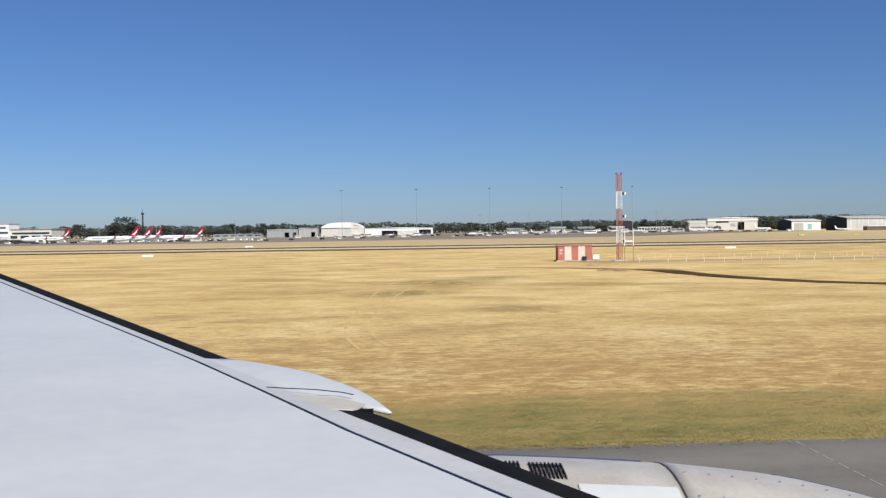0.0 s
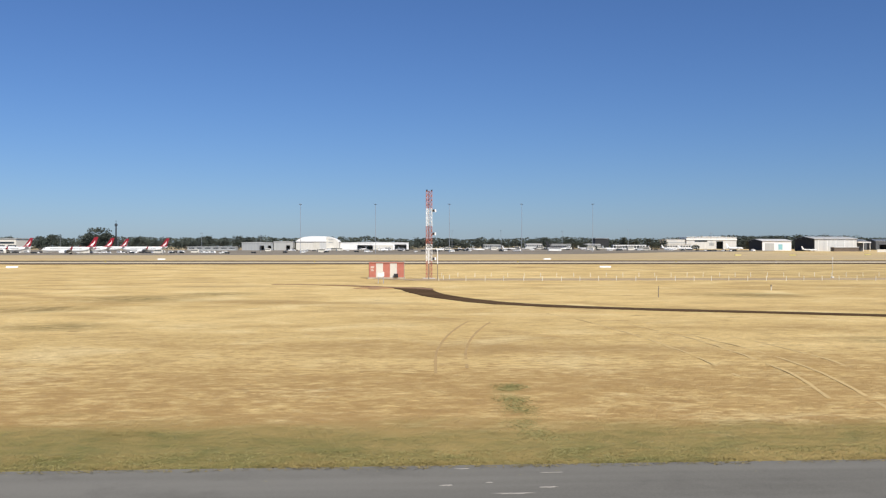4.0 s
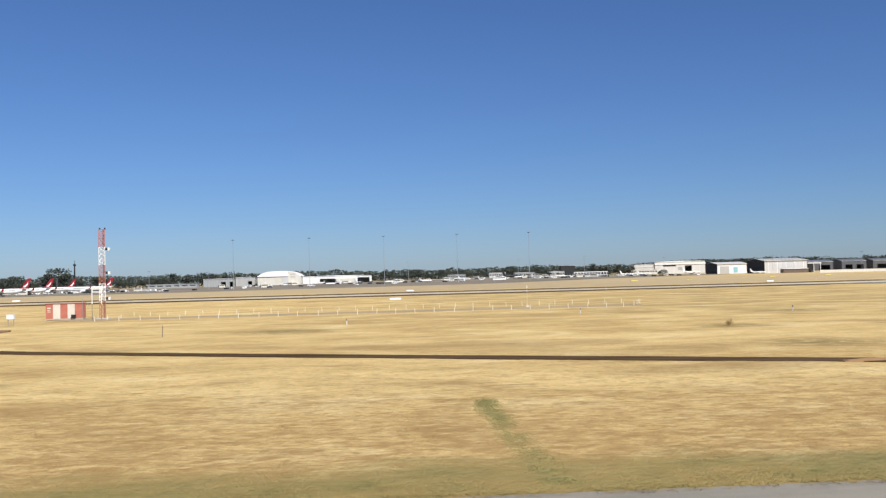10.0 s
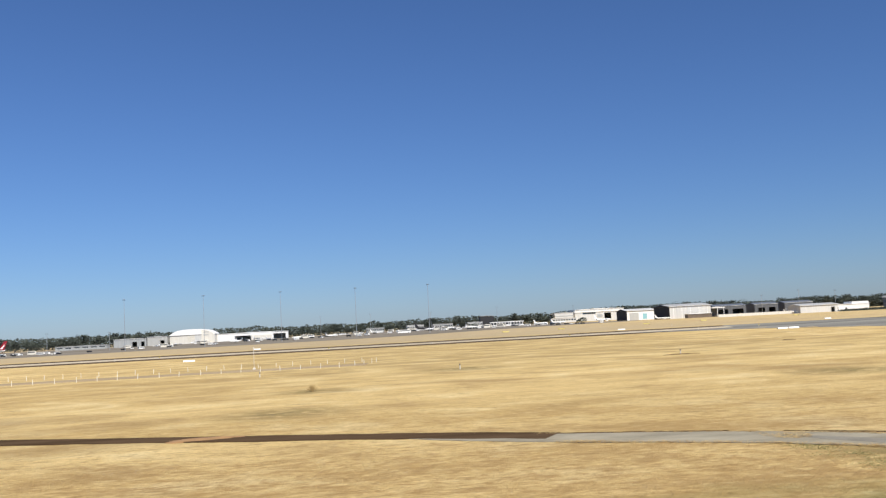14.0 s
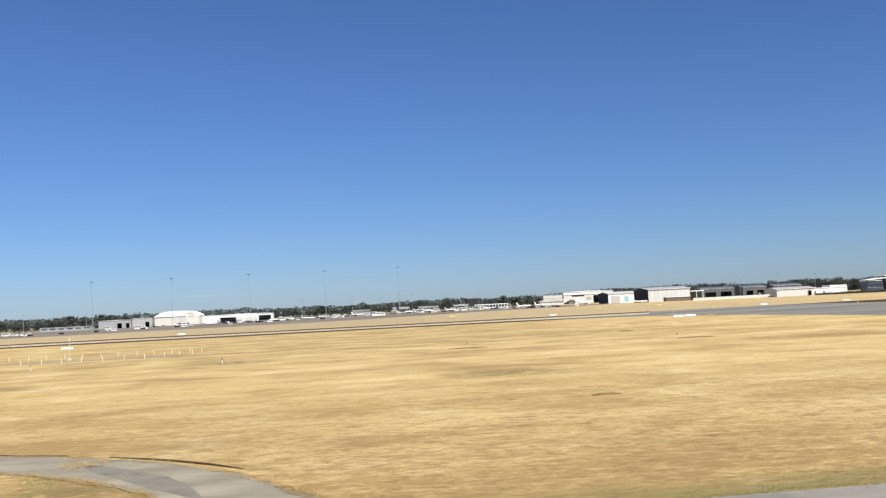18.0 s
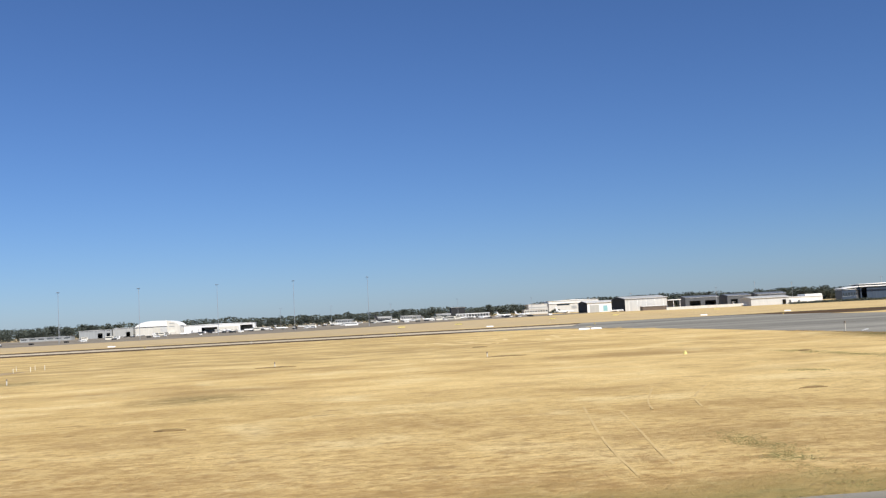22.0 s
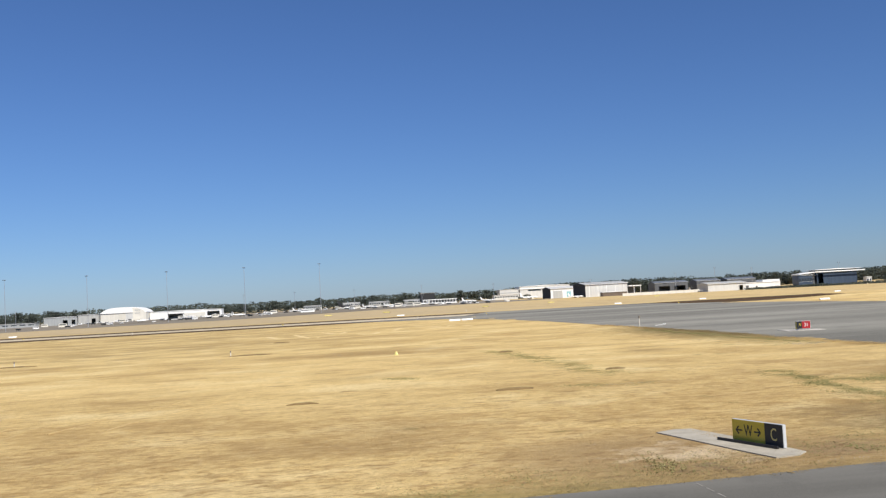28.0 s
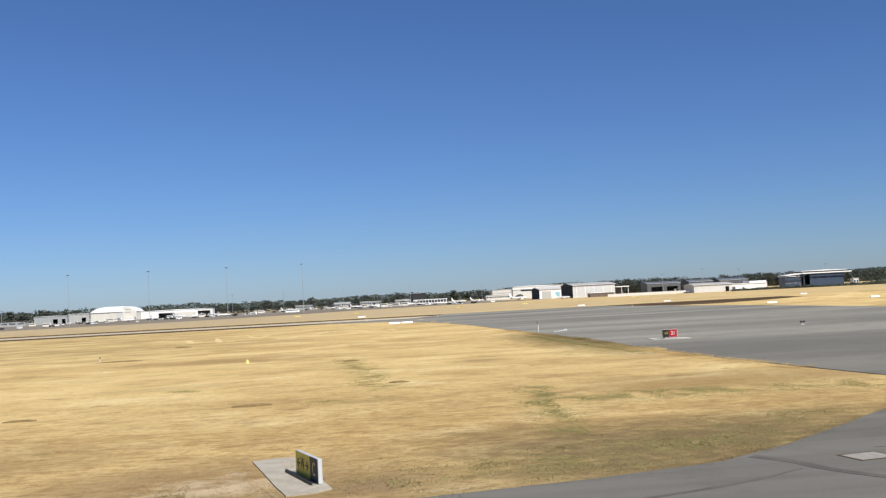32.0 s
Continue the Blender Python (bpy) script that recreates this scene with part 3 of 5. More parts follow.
def hut():
    h = thing("equipment_hut", "red and white striped equipment hut on the airfield", "hut", (29.2, 160.0, 0.0), 0.0)
    part("plinth", B(-0.25, 5.9, -0.25, 2.3, -0.1, 0.16), PAD, h, "weathered concrete plinth")
    part("shell", B(0.0, 5.7, 0.02, 2.0, 0.16, 2.52), RED, h)
    w = 5.7 / 5
    for i in range(5):
        part("wall_panel", B(i * w + 0.004, (i + 1) * w - 0.004, -0.03, 0.02, 0.16, 2.50), (RED, CREAM)[i % 2], h, ("red panel", "white panel")[i % 2])
    for z0, z1, u in ((1.75, 1.95, 0.55), (1.45, 1.56, 0.45), (1.2, 1.31, 0.5)):
        part("notice_bar", B(0.25, 0.25 + u, -0.045, -0.032, z0, z1), CREAM, h, "white bar of a painted notice")
    # door coloured black to carry the end wall's shade
    part("shaded_side_door", B(-0.05, -0.003, 0.5, 1.4, 0.2, 2.25), BLACK, h, "black door panel carrying the shade of the end wall")
    roof = B(-0.10, 5.78, -0.12, 2.12, 2.52, 2.62)
    part("roof", roof, RED, h, "thin faded red roof slab")
    part("air_unit", B(4.1, 4.75, -0.45, -0.03, 0.2, 0.75), BLACK, h, "dark air conditioner box")
    part("corner_post", rod(bmesh.new(), (5.75, 0.1, 0), (5.75, 0.1, 3.2), 0.04), STEEL, h)
    wire = thing("overhead_cable", "thin dark cable from the hut to the mast", "cable", (35.6, 160.0, 0.0))
    part("strand", rod(bmesh.new(), (0, 0, 2.45), (0.75, -1.7, 2.4), 0.03, seg=5), BLACK, wire)
    part("strand", rod(bmesh.new(), (0.75, -1.7, 2.4), (3.1, -2.3, 2.5), 0.03, seg=5), BLACK, wire)
    b = thing("cable_cabinet", "small white cabinet on legs in the grass", "cabinet", (30.6, 139.6, 0.0))
    part("body", B(0, 0.95, 0, 0.6, 0.95, 1.55), WHITE, b)
    part("lid", B(-0.04, 0.99, -0.04, 0.64, 1.55, 1.60), WHITE, b)
    for x in (0.1, 0.85):
        part("leg", B(x - 0.05, x + 0.05, 0.3, 0.4, -0.08, 0.95), STEEL, b)


def mast():
    """Three-legged lattice mast in bands of red and white, with three antennas."""
    m = thing("glide_path_mast", "red and white lattice antenna mast beside the hut", "antenna mast", (38.9, 157.5, 0.0), 0.0)
    part("footing", B(-1.0, 1.0, -1.0, 1.0, -0.1, 0.15), CONCRETE, m)
    top, r = 14.2, 0.54
    legs = [Vector((r * math.cos(a), r * math.sin(a), 0)) for a in (radians(90), radians(210), radians(330))]
    bands = [(0.15, 2.85, RED), (2.85, 5.62, WHITE), (5.62, 8.5, RED), (8.5, 11.35, WHITE), (11.35, top, RED)]
    for z0, z1, mat in bands:
        bm = bmesh.new()
        for p in legs:
            rod(bm, p + Vector((0, 0, z0)), p + Vector((0, 0, z1)), 0.05, seg=6)
        n = 4
        for k in range(n):
            za, zb = z0 + (z1 - z0) * k / n, z0 + (z1 - z0) * (k + 1) / n
            for i in range(3):
                a, b = legs[i], legs[(i + 1) % 3]
                rod(bm, a + Vector((0, 0, za)), b + Vector((0, 0, zb)), 0.026, seg=4)
                rod(bm, b + Vector((0, 0, za)), a + Vector((0, 0, zb)), 0.026, seg=4)
                rod(bm, a + Vector((0, 0, zb)), b + Vector((0, 0, zb)), 0.026, seg=4)
        part("mast_section", bm, mat, m, "red lattice section" if mat is RED else "white lattice section")
    for z in (3.25, 7.3, 11.05):
        a = part("antenna", B(0.55, 0.90, -0.30, 0.30, z - 0.19, z + 0.19), BLACK, m, "dark box antenna")
        part("cover", B(0.905, 1.15, -0.30, 0.30, z - 0.22, z + 0.22), WHITE, a, "white end cover")
        part("bracket", rod(bmesh.new(), (0.35, 0, z), (0.75, 0, z), 0.06), STEEL, a)
    for x in (-0.35, 0.45):
        part("obstacle_light", rod(bmesh.new(), (x, 0, top - 0.05), (x, 0, top + 0.25), 0.12), BLACK, m)
    f = thing("antenna_frame", "pale pole frame with a crossbar beside the mast", "antenna frame", (38.6, 152.6, 0.0))
    for x in (0.0, 1.40):
        part("pole_foot", rod(bmesh.new(), (x, 0, -0.1), (x, 0, 2.5), 0.045), BARK, f, "brown lower pole")
        part("pole", rod(bmesh.new(), (x, 0, 2.5), (x, 0, 4.85), 0.07), WHITE, f, "white upper pole")
    part("crossbar", rod(bmesh.new(), (-0.25, 0, 4.88), (1.55, 0, 4.88), 0.06), WHITE, f)


def marker_posts():
    """White posts in two rows round the strip beside the mast."""
    p = thing("marker_post", "short white marker post in dry grass", "post", (44.0, 147.2, -0.1), group="white marker posts")
    bm = rod(bmesh.new(), (0, 0, 0), (0, 0, 0.80), 0.042, 0.038, 7)
    part("shaft", bm, AGED_WHITE, p)
    part("cap", rod(bmesh.new(), (0, 0, 0.80), (0, 0, 0.83), 0.05, 0.03, 7), AGED_WHITE, p)
    spots = [(44 + 2.93 * k, 147.2 + 0.4 * math.sin(k)) for k in range(1, 27)]
    spots += [(41.5 + 2.85 * k, 166.0 - 0.02 * k) for k in range(0, 30)]
    spots += [(40.0 + 1.0 * k, 149 + 3.4 * k) for k in range(3)] + [(122.5, 150.5), (124.0, 154.5), (125.5, 158.5), (126.6, 162.6)]
    for x, y in spots:
        copy_thing(p, pose(x + random.uniform(-0.1, 0.1), y + random.uniform(-0.2, 0.2), -0.1, random.uniform(-3, 3), random.uniform(-3, 3), random.uniform(0, 90)))
    t = thing("monitor_pole", "tall thin white pole by the marker posts", "antenna pole", (106.8, 158.5, -0.1))
    part("pole", rod(bmesh.new(), (0, 0, 0), (0, 0, 3.2), 0.032), CREAM, t)
    part("base_box", B(-0.22, 0.22, -0.2, 0.2, 0.0, 0.35), CREAM, t)
    part("aerial", B(-0.10, 0.10, -0.05, 0.05, 3.2, 3.6), CREAM, t)


def gable_markers():
    """Low white gable markers along both sides of the runway strip."""
    g = thing("gable_marker", "low white gable marker lying on the grass", "runway marker", (86.6, 237.0, -0.06), group="white gable markers")
    L, w, h = 1.35, 0.42, 0.36
    for s in (1, -1):
        bm = bmesh.new()
        q = [(-L, s * w, 0), (L, s * w, 0), (L, s * 0.02, h), (-L, s * 0.02, h)]
        loft(bm, [q, [(x, y - s * 0.03, z + 0.03) for x, y, z in q]])
        part("slope", bm, WHITE, g)
    for x in (-L + 0.2, L - 0.2):
        part("end_frame", loft(bmesh.new(), [[(x - 0.03, -w + 0.05, 0), (x - 0.03, w - 0.05, 0), (x - 0.03, 0, h - 0.05)], [(x + 0.03, -w + 0.05, 0), (x + 0.03, w - 0.05, 0), (x + 0.03, 0, h - 0.05)]]), WHITE, g)
    for x, y in ((-56.0, 237), (235.3, 237.5), (238.4, 237.6), (334.5, 241), (366.5, 246), (-205, 237), (-49, 364), (94.5, 365), (233.5, 366), (318, 365), (352, 364), (409, 365), (480, 244), (-190, 364), (470, 366)):
        copy_thing(g, pose(x, y, -0.02 if y < 290 else 0.0, 0, 0, random.uniform(-3, 3)))


def small_markers():
    c = thing("cone_marker", "small yellow cone marker in the grass", "marker", (209.1, 100.6, -0.08), group="yellow cone markers")
    part("cone", rod(bmesh.new(), (0, 0, 0.05), (0, 0, 0.42), 0.24, 0.10, 12), PALE_YELLOW, c)
    part("base", B(-0.28, 0.28, -0.28, 0.28, 0.0, 0.06), PALE_YELLOW, c)
    p = thing("stub_post", "short pale edge marker post with a dark top", "post", (231.0, 283.0, 0.0), group="edge marker posts")
    part("shaft", rod(bmesh.new(), (0, 0, -0.1), (0, 0, 0.70), 0.07), CREAM, p)
    part("head", rod(bmesh.new(), (0, 0, 0.70), (0, 0, 0.92), 0.09, 0.08), BARK, p, "brown lamp head")
    for x, y in ((164.6, 124.5), (190.8, 119.3), (109.4, 129.0), (78.6, 115.8), (134.2, 118.8), (262, 388), (60, 285), (150, 285)):
        copy_thing(p, pose(x, y, -0.25 if y < 280 else 0.0, 0, 0, 20))
    q = thing("tall_stub_post", "tall thin pale post with a dark head at the pavement edge", "post", (247.6, 136.4, -0.1))
    part("shaft", rod(bmesh.new(), (0, 0, 0), (0, 0, 1.25), 0.08), CREAM, q)
    part("head", rod(bmesh.new(), (0, 0, 1.25), (0, 0, 1.65), 0.17, 0.15), BARK, q, "brown lamp head")
    w = thing("weathered_post", "thin brown wooden post with dead weeds round it", "post", (60.3, 101.2, -0.1))
    part("post", rod(bmesh.new(), (0, 0, 0), (0.05, 0, 1.25), 0.045, 0.035, 6), BARK, w)
    part("cross_piece", rod(bmesh.new(), (-0.02, 0, 0.95), (0.14, 0, 1.02), 0.02, seg=5), BARK, w)
    s = thing("runway_light", "small yellow runway edge light on a stem", "runway light", (120.0, 287.0, 0.0), group="runway edge lights")
    part("stem", rod(bmesh.new(), (0, 0, 0), (0, 0, 0.35), 0.08), STEEL, s)
    part("lens", rod(bmesh.new(), (0, 0, 0.35), (0, 0, 0.62), 0.20, 0.12), YELLOW, s, "yellow lens")
    for k in range(-3, 8):
        if k != 2:
            copy_thing(s, pose(60.0 * k + 12, 286.5, 0.0))
    y = thing("apron_sign", "long low yellow sign by the apron", "airfield sign", (208, 470, 0.0), group="yellow apron signs")
    part("cabinet", B(-1.7, 1.7, -0.2, 0.2, 0.25, 0.9), BLACK, y)
    part("face", B(-1.65, 1.65, -0.22, -0.2, 0.28, 0.87), PALE_YELLOW, y)
    for x in (-1.4, 0.0, 1.4):
        part("leg", rod(bmesh.new(), (x, 0, -0.2), (x, 0, 0.35), 0.07), STEEL, y)
    for p_ in ((290, 500), (330, 520), (405, 560), (236, 470)):
        copy_thing(y, pose(*p_, land(*p_), 0, 0, random.uniform(-20, 20)))


def guard_light():
    g = thing("guard_light", "low dark twin-headed light on a pale base", "runway light", (275.9, 114.0, 0.015))
    g.scale = (0.62, 0.62, 0.62)
    part("base", B(-0.35, 0.35, -0.2, 0.2, -0.02, 0.10), CONCRETE, g, "pale concrete base")
    part("stem", rod(bmesh.new(), (0, 0, 0.1), (0, 0, 0.42), 0.06), STEEL, g)
    for x in (-0.3, 0.3):
        part("lamp_head", rod(bmesh.new(), (x, -0.18, 0.62), (x, 0.2, 0.62), 0.19, 0.15, 10), BLACK, g, "dark round lamp head")
    part("crossbar", B(-0.4, 0.4, -0.05, 0.05, 0.42, 0.52), BLACK, g)
    k = thing("kerb_marker", "short pale marker bar lying at the pavement edge", "marker", (249.6, 135.2, 0.0), 50)
    part("bar", B(0, 3.6, -0.06, 0.06, -0.02, 0.05), WHITE, k)
    part("end_block", B(3.6, 3.9, -0.15, 0.15, -0.02, 0.16), WHITE, k)


def dead_bush(x, y, tall, seed):
    """A dry rounded bush of bent twigs."""
    r = random.Random(seed)
    b = thing("dead_bush", "dry brown tumbled bush standing in the grass", "bush", (x, y, lie(x, y)), group="dead bushes")
    bm = bmesh.new()
    for k in range(70):
        a, f = r.uniform(0, math.tau), r.uniform(0.15, 1.0)
        p = Vector((math.cos(a) * f * tall * 0.9, math.sin(a) * f * tall * 0.9, tall * math.sqrt(max(1.05 - f * f, 0.05)) * r.uniform(0.6, 1.0)))
        m = p * 0.5 + Vector((r.uniform(-0.1, 0.1), r.uniform(-0.1, 0.1), 0.1)) * tall
        rod(bm, (0, 0, -0.03), m, 0.014, 0.011, 3)
        rod(bm, m, p, 0.011, 0.006, 3)
        rod(bm, m, p + Vector((r.uniform(-0.3, 0.3), r.uniform(-0.3, 0.3), -0.1)) * tall, 0.010, 0.005, 3)
    part("twigs", bm, DRY_TWIG, b)


guidance_sign()
runway_sign()
guard_light()
dead_bush(116.4, 92.6, 0.85, 1)
hut()
mast()
marker_posts()
gable_markers()
small_markers()


# ---- far side: aircraft, buildings, lamp masts, trees ----
def far(x, y, turn):
    """A pose standing on the apron."""
    return pose(x, y, land(x, y) + 0.05, 0, 0, turn)


def lathe(profile, seg=16):
    """A body of revolution along x: (x, radius, height of its axis)."""
    bm = bmesh.new()
    return loft(bm, [[(x, r * math.cos(k * math.tau / seg), z + r * math.sin(k * math.tau / seg)) for k in range(seg)] for x, r, z in profile])


def slab(pts, thick, axis):
    """A thin plate with the outline pts, thickened along an axis."""
    d = Vector(axis) * thick / 2
    return loft(bmesh.new(), [[Vector(p) - d for p in pts], [Vector(p) + d for p in pts]])


def airliner(label, tail_mat, mark=True, body=WHITE, name="airliner"):
    """A twin-engined jet, nose to -x, tail at the origin side, 37 m long."""
    a = thing(name, label, "aircraft", group="parked airliners")
    R, Z = 1.9, 3.4
    part("fuselage", lathe([(-37, 0.05, Z - 0.3), (-36.4, 0.7, Z - 0.25), (-35, 1.35, Z - 0.1), (-33, 1.8, Z), (-31, R, Z), (-12, R, Z), (-8, 1.7, Z + 0.2),
                            (-4, 1.1, Z + 0.75), (-1, 0.5, Z + 1.2), (0, 0.12, Z + 1.4)]), body, a, smooth=True)
    part("window_band", B(-31, -9, -R - 0.015, R + 0.015, Z + 0.45, Z + 0.78), GLASS_DARK, a, "row of small dark windows")
    part("cockpit_glass", B(-35.0, -34.2, -1.2, 1.2, Z + 0.5, Z + 0.95), GLASS_DARK, a)
    fin = part("tail_fin", slab([(-7.6, 0, Z + 1.5), (-4.6, 0, Z + 3.0), (-0.6, 0, 12.4), (1.9, 0, 12.5), (-0.6, 0, Z + 1.8)], 0.35, (0, 1, 0)), tail_mat, a, "swept tail fin")
    if mark:
        for s in (-0.2, 0.2):
            part("fin_mark", slab([(-4.0, s, 6.3), (-1.6, s, 8.2), (-0.2, s, 10.2), (-0.6, s, 8.0), (-2.2, s, 6.2)], 0.02, (0, 1, 0)), WHITE, fin, "white swept shape")
    for s in (1, -1):
        part("wing", slab([(-22.5, s * 1.7, 2.3), (-16, s * 1.7, 2.3), (-13.4, s * 16.8, 3.5), (-15.2, s * 16.8, 3.5)], 0.35, (0, 0, 1)), body, a)
        part("winglet", slab([(-15.2, s * 16.8, 3.5), (-13.4, s * 16.8, 3.5), (-12.8, s * 17.4, 5.7), (-13.6, s * 17.4, 5.7)], 0.12, (0, 1, 0)), tail_mat, a)
        part("tailplane", slab([(-4.6, s * 0.6, Z + 1.3), (-1.5, s * 0.6, Z + 1.3), (-0.4, s * 6.8, Z + 1.9), (-1.8, s * 6.8, Z + 1.9)], 0.25, (0, 0, 1)), body, a)
        part("engine", lathe([(-24.2, 0.9, 1.55), (-23.8, 1.08, 1.55), (-21, 1.05, 1.6), (-19.2, 0.6, 1.65)], 12), WHITE, a).location = (0, s * 5.0, 0)
        part("main_gear", rod(bmesh.new(), (-17.2, s * 2.8, 0.5), (-17.2, s * 2.6, 2.2), 0.18), STEEL, a)
        part("wheel", rod(bmesh.new(), (-17.2, s * 2.4, 0.52), (-17.2, s * 3.2, 0.52), 0.52, seg=12), RUBBER, a)
    part("nose_gear", rod(bmesh.new(), (-33, 0, 0.35), (-33, 0, 2.2), 0.12), STEEL, a)
    part("wheel", rod(bmesh.new(), (-33, -0.25, 0.35), (-33, 0.25, 0.35), 0.35, seg=12), RUBBER, a)
    return a


def light_plane():
    a = thing("light_aircraft", "small white propeller aircraft on the apron", "aircraft", group="small aircraft")
    part("fuselage", lathe([(-6.5, 0.1, 1.7), (-6.0, 0.5, 1.7), (-4, 0.75, 1.75), (2, 0.75, 1.8), (6, 0.25, 2.1), (6.6, 0.08, 2.2)], 10), WHITE, a, smooth=True)
    part("tail_fin", slab([(4.6, 0, 2.2), (6.0, 0, 4.6), (7.2, 0, 4.6), (6.6, 0, 2.2)], 0.15, (0, 1, 0)), WHITE, a)
    part("wing", slab([(-2.2, -8, 1.5), (-0.6, -8, 1.5), (0, 0, 1.4), (-0.6, 8, 1.5), (-2.2, 8, 1.5), (-2.6, 0, 1.4)], 0.25, (0, 0, 1)), WHITE, a)
    part("tailplane", slab([(5.4, -2.6, 4.5), (6.8, -2.6, 4.5), (6.8, 2.6, 4.5), (5.4, 2.6, 4.5)], 0.12, (0, 0, 1)), WHITE, a)
    part("cockpit_glass", B(-4.6, -3.6, -0.62, 0.62, 1.95, 2.32), GLASS_DARK, a)
    for x, y in ((-4.8, 0), (-1, 1.6), (-1, -1.6)):
        part("wheel", rod(bmesh.new(), (x, y - 0.1, 0.3), (x, y + 0.1, 0.3), 0.3, seg=10), RUBBER, a)
        part("gear_leg", rod(bmesh.new(), (x, y, 0.3), (x, y * 0.5, 1.4), 0.07), STEEL, a)
    return a


def van(name, label, L, H, W, mat, cat="vehicle"):
    a = thing(name, label, cat, group="apron vehicles")
    bm = bmesh.new()
    q = [(-L / 2, 0.35), (L / 2, 0.35), (L / 2, H * 0.62), (L / 2 - 0.25 * H, H), (-L / 2, H)]
    loft(bm, [[(x, -W / 2, z) for x, z in q], [(x, W / 2, z) for x, z in q]])
    bmesh.ops.bevel(bm, geom=bm.edges[:], offset=0.06, segments=1, affect="EDGES")
    part("body", bm, mat, a)
    for s in (-1, 1):
        part("side_window", B(-L / 2 + 0.3, L / 2 - 0.3 * H, s * W / 2 - 0.02, s * W / 2 + 0.02, H * 0.6, H * 0.85), GLASS_DARK, a)
    for x in (-L * 0.32, L * 0.32):
        for s in (-1, 1):
            part("wheel", rod(bmesh.new(), (x, s * (W / 2 - 0.25), 0.36), (x, s * W / 2, 0.36), 0.36, seg=10), RUBBER, a)
    return a


def tug():
    a = thing("baggage_tug", "low white baggage tug with a dark canopy", "vehicle", group="apron vehicles")
    part("chassis", B(-1.5, 1.5, -0.75, 0.75, 0.3, 0.95), WHITE, a)
    part("canopy", B(-0.6, 0.9, -0.7, 0.7, 1.85, 1.95), BLACK, a)
    for x in (-0.55, 0.85):
        part("canopy_post", B(x - 0.04, x + 0.04, -0.68, 0.68, 0.95, 1.85), STEEL, a)
    for x in (-0.95, 0.95):
        part("axle_wheels", rod(bmesh.new(), (x, -0.8, 0.32), (x, 0.8, 0.32), 0.32, seg=10), RUBBER, a)
    return a


def shed(name, label, x0, x1, y, depth, h, wall, roof, doors=(), rise=0.8, category="hangar", over=0.5, windows=0, side=None, along=False):
    """A hangar or hall: walls, pitched or low roof, door openings (x from, x to, height) in the front; along: the ridge runs beside the front."""
    base = land((x0 + x1) / 2, y)
    a = thing(name, label, category, (x0, y, base))
    h -= base
    w = x1 - x0
    cuts = sorted(doors)
    x, front = 0.0, []
    for a0, a1, dh in cuts:
        if a0 > x + 0.05:
            front.append((x, a0, 0.0, h))
        front.append((a0, a1, dh, h))
        x = a1
    if x < w - 0.05:
        front.append((x, w, 0.0, h))
    for a0, a1, z0, z1 in front:
        if z1 - z0 > 0.05:
            part("front_wall", B(a0, a1, 0, 0.35, z0 - 0.1 * (z0 == 0), z1), wall, a)
    # side: a dark wall and gable stand in for an open end's shade
    part("side_wall", B(0, 0.35, 0.36, depth, -0.1, h), side or wall, a, "solid dark wall for the shaded open side" if side else "")
    part("side_wall", B(w - 0.35, w, 0.36, depth, -0.1, h), wall, a)
    part("back_wall", B(0.36, w - 0.36, depth - 0.35, depth, -0.1, h), wall, a)
    if along:
        q = [(-over, h), (depth + over, h), (depth + over, h + 0.3), (depth / 2, h + 0.3 + rise), (-over, h + 0.3)]
        part("roof", loft(bmesh.new(), [[(-over, u, v) for u, v in q], [(w + over, u, v) for u, v in q]]), roof, a)
        gable = [(over * -0.5, h + 0.02), (depth + over * 0.5, h + 0.02), (depth / 2, h + 0.1 + rise)]
        part("gable", loft(bmesh.new(), [[(-over - 0.12, u, v) for u, v in gable], [(-over - 0.004, u, v) for u, v in gable]]), side or wall, a)
    else:
        q = [(-over, h), (w + over, h), (w + over, h + 0.3), (w / 2, h + 0.3 + rise), (-over, h + 0.3)]
        part("roof", loft(bmesh.new(), [[(u, -over, v) for u, v in q], [(u, depth + over, v) for u, v in q]]), roof, a)
    for a0, a1, dh in cuts:
        part("door_leaf", B(a0 - (a1 - a0) * 0.04, a0 + (a1 - a0) * 0.10, -0.25, -0.02, 0, dh), wall, a)
        # floor and beam coloured near-black for the shade inside the opening
        part("inside_floor", B(a0, a1, 0.4, depth - 0.4, -0.05, 0.02), DARK, a)
        part("door_beam", B(a0, a1, 0.36, 0.7, dh, dh + 0.4), DARK, a)
    for k in range(windows):
        u = w * (k + 0.5) / windows
        win = part("window", B(u - w / windows * 0.34, u + w / windows * 0.34, -0.05, 0.0, h * 0.45, h * 0.75), GLASS_DARK, a)
        part("sill", B(u - w / windows * 0.36, u + w / windows * 0.36, -0.15, 0.0, h * 0.45 - 0.15, h * 0.45), WHITE, win)
    part("gutter", B(-over, w + over, -over - 0.18, -over - 0.003, h + 0.02, h + 0.26), WHITE, a)
    return a


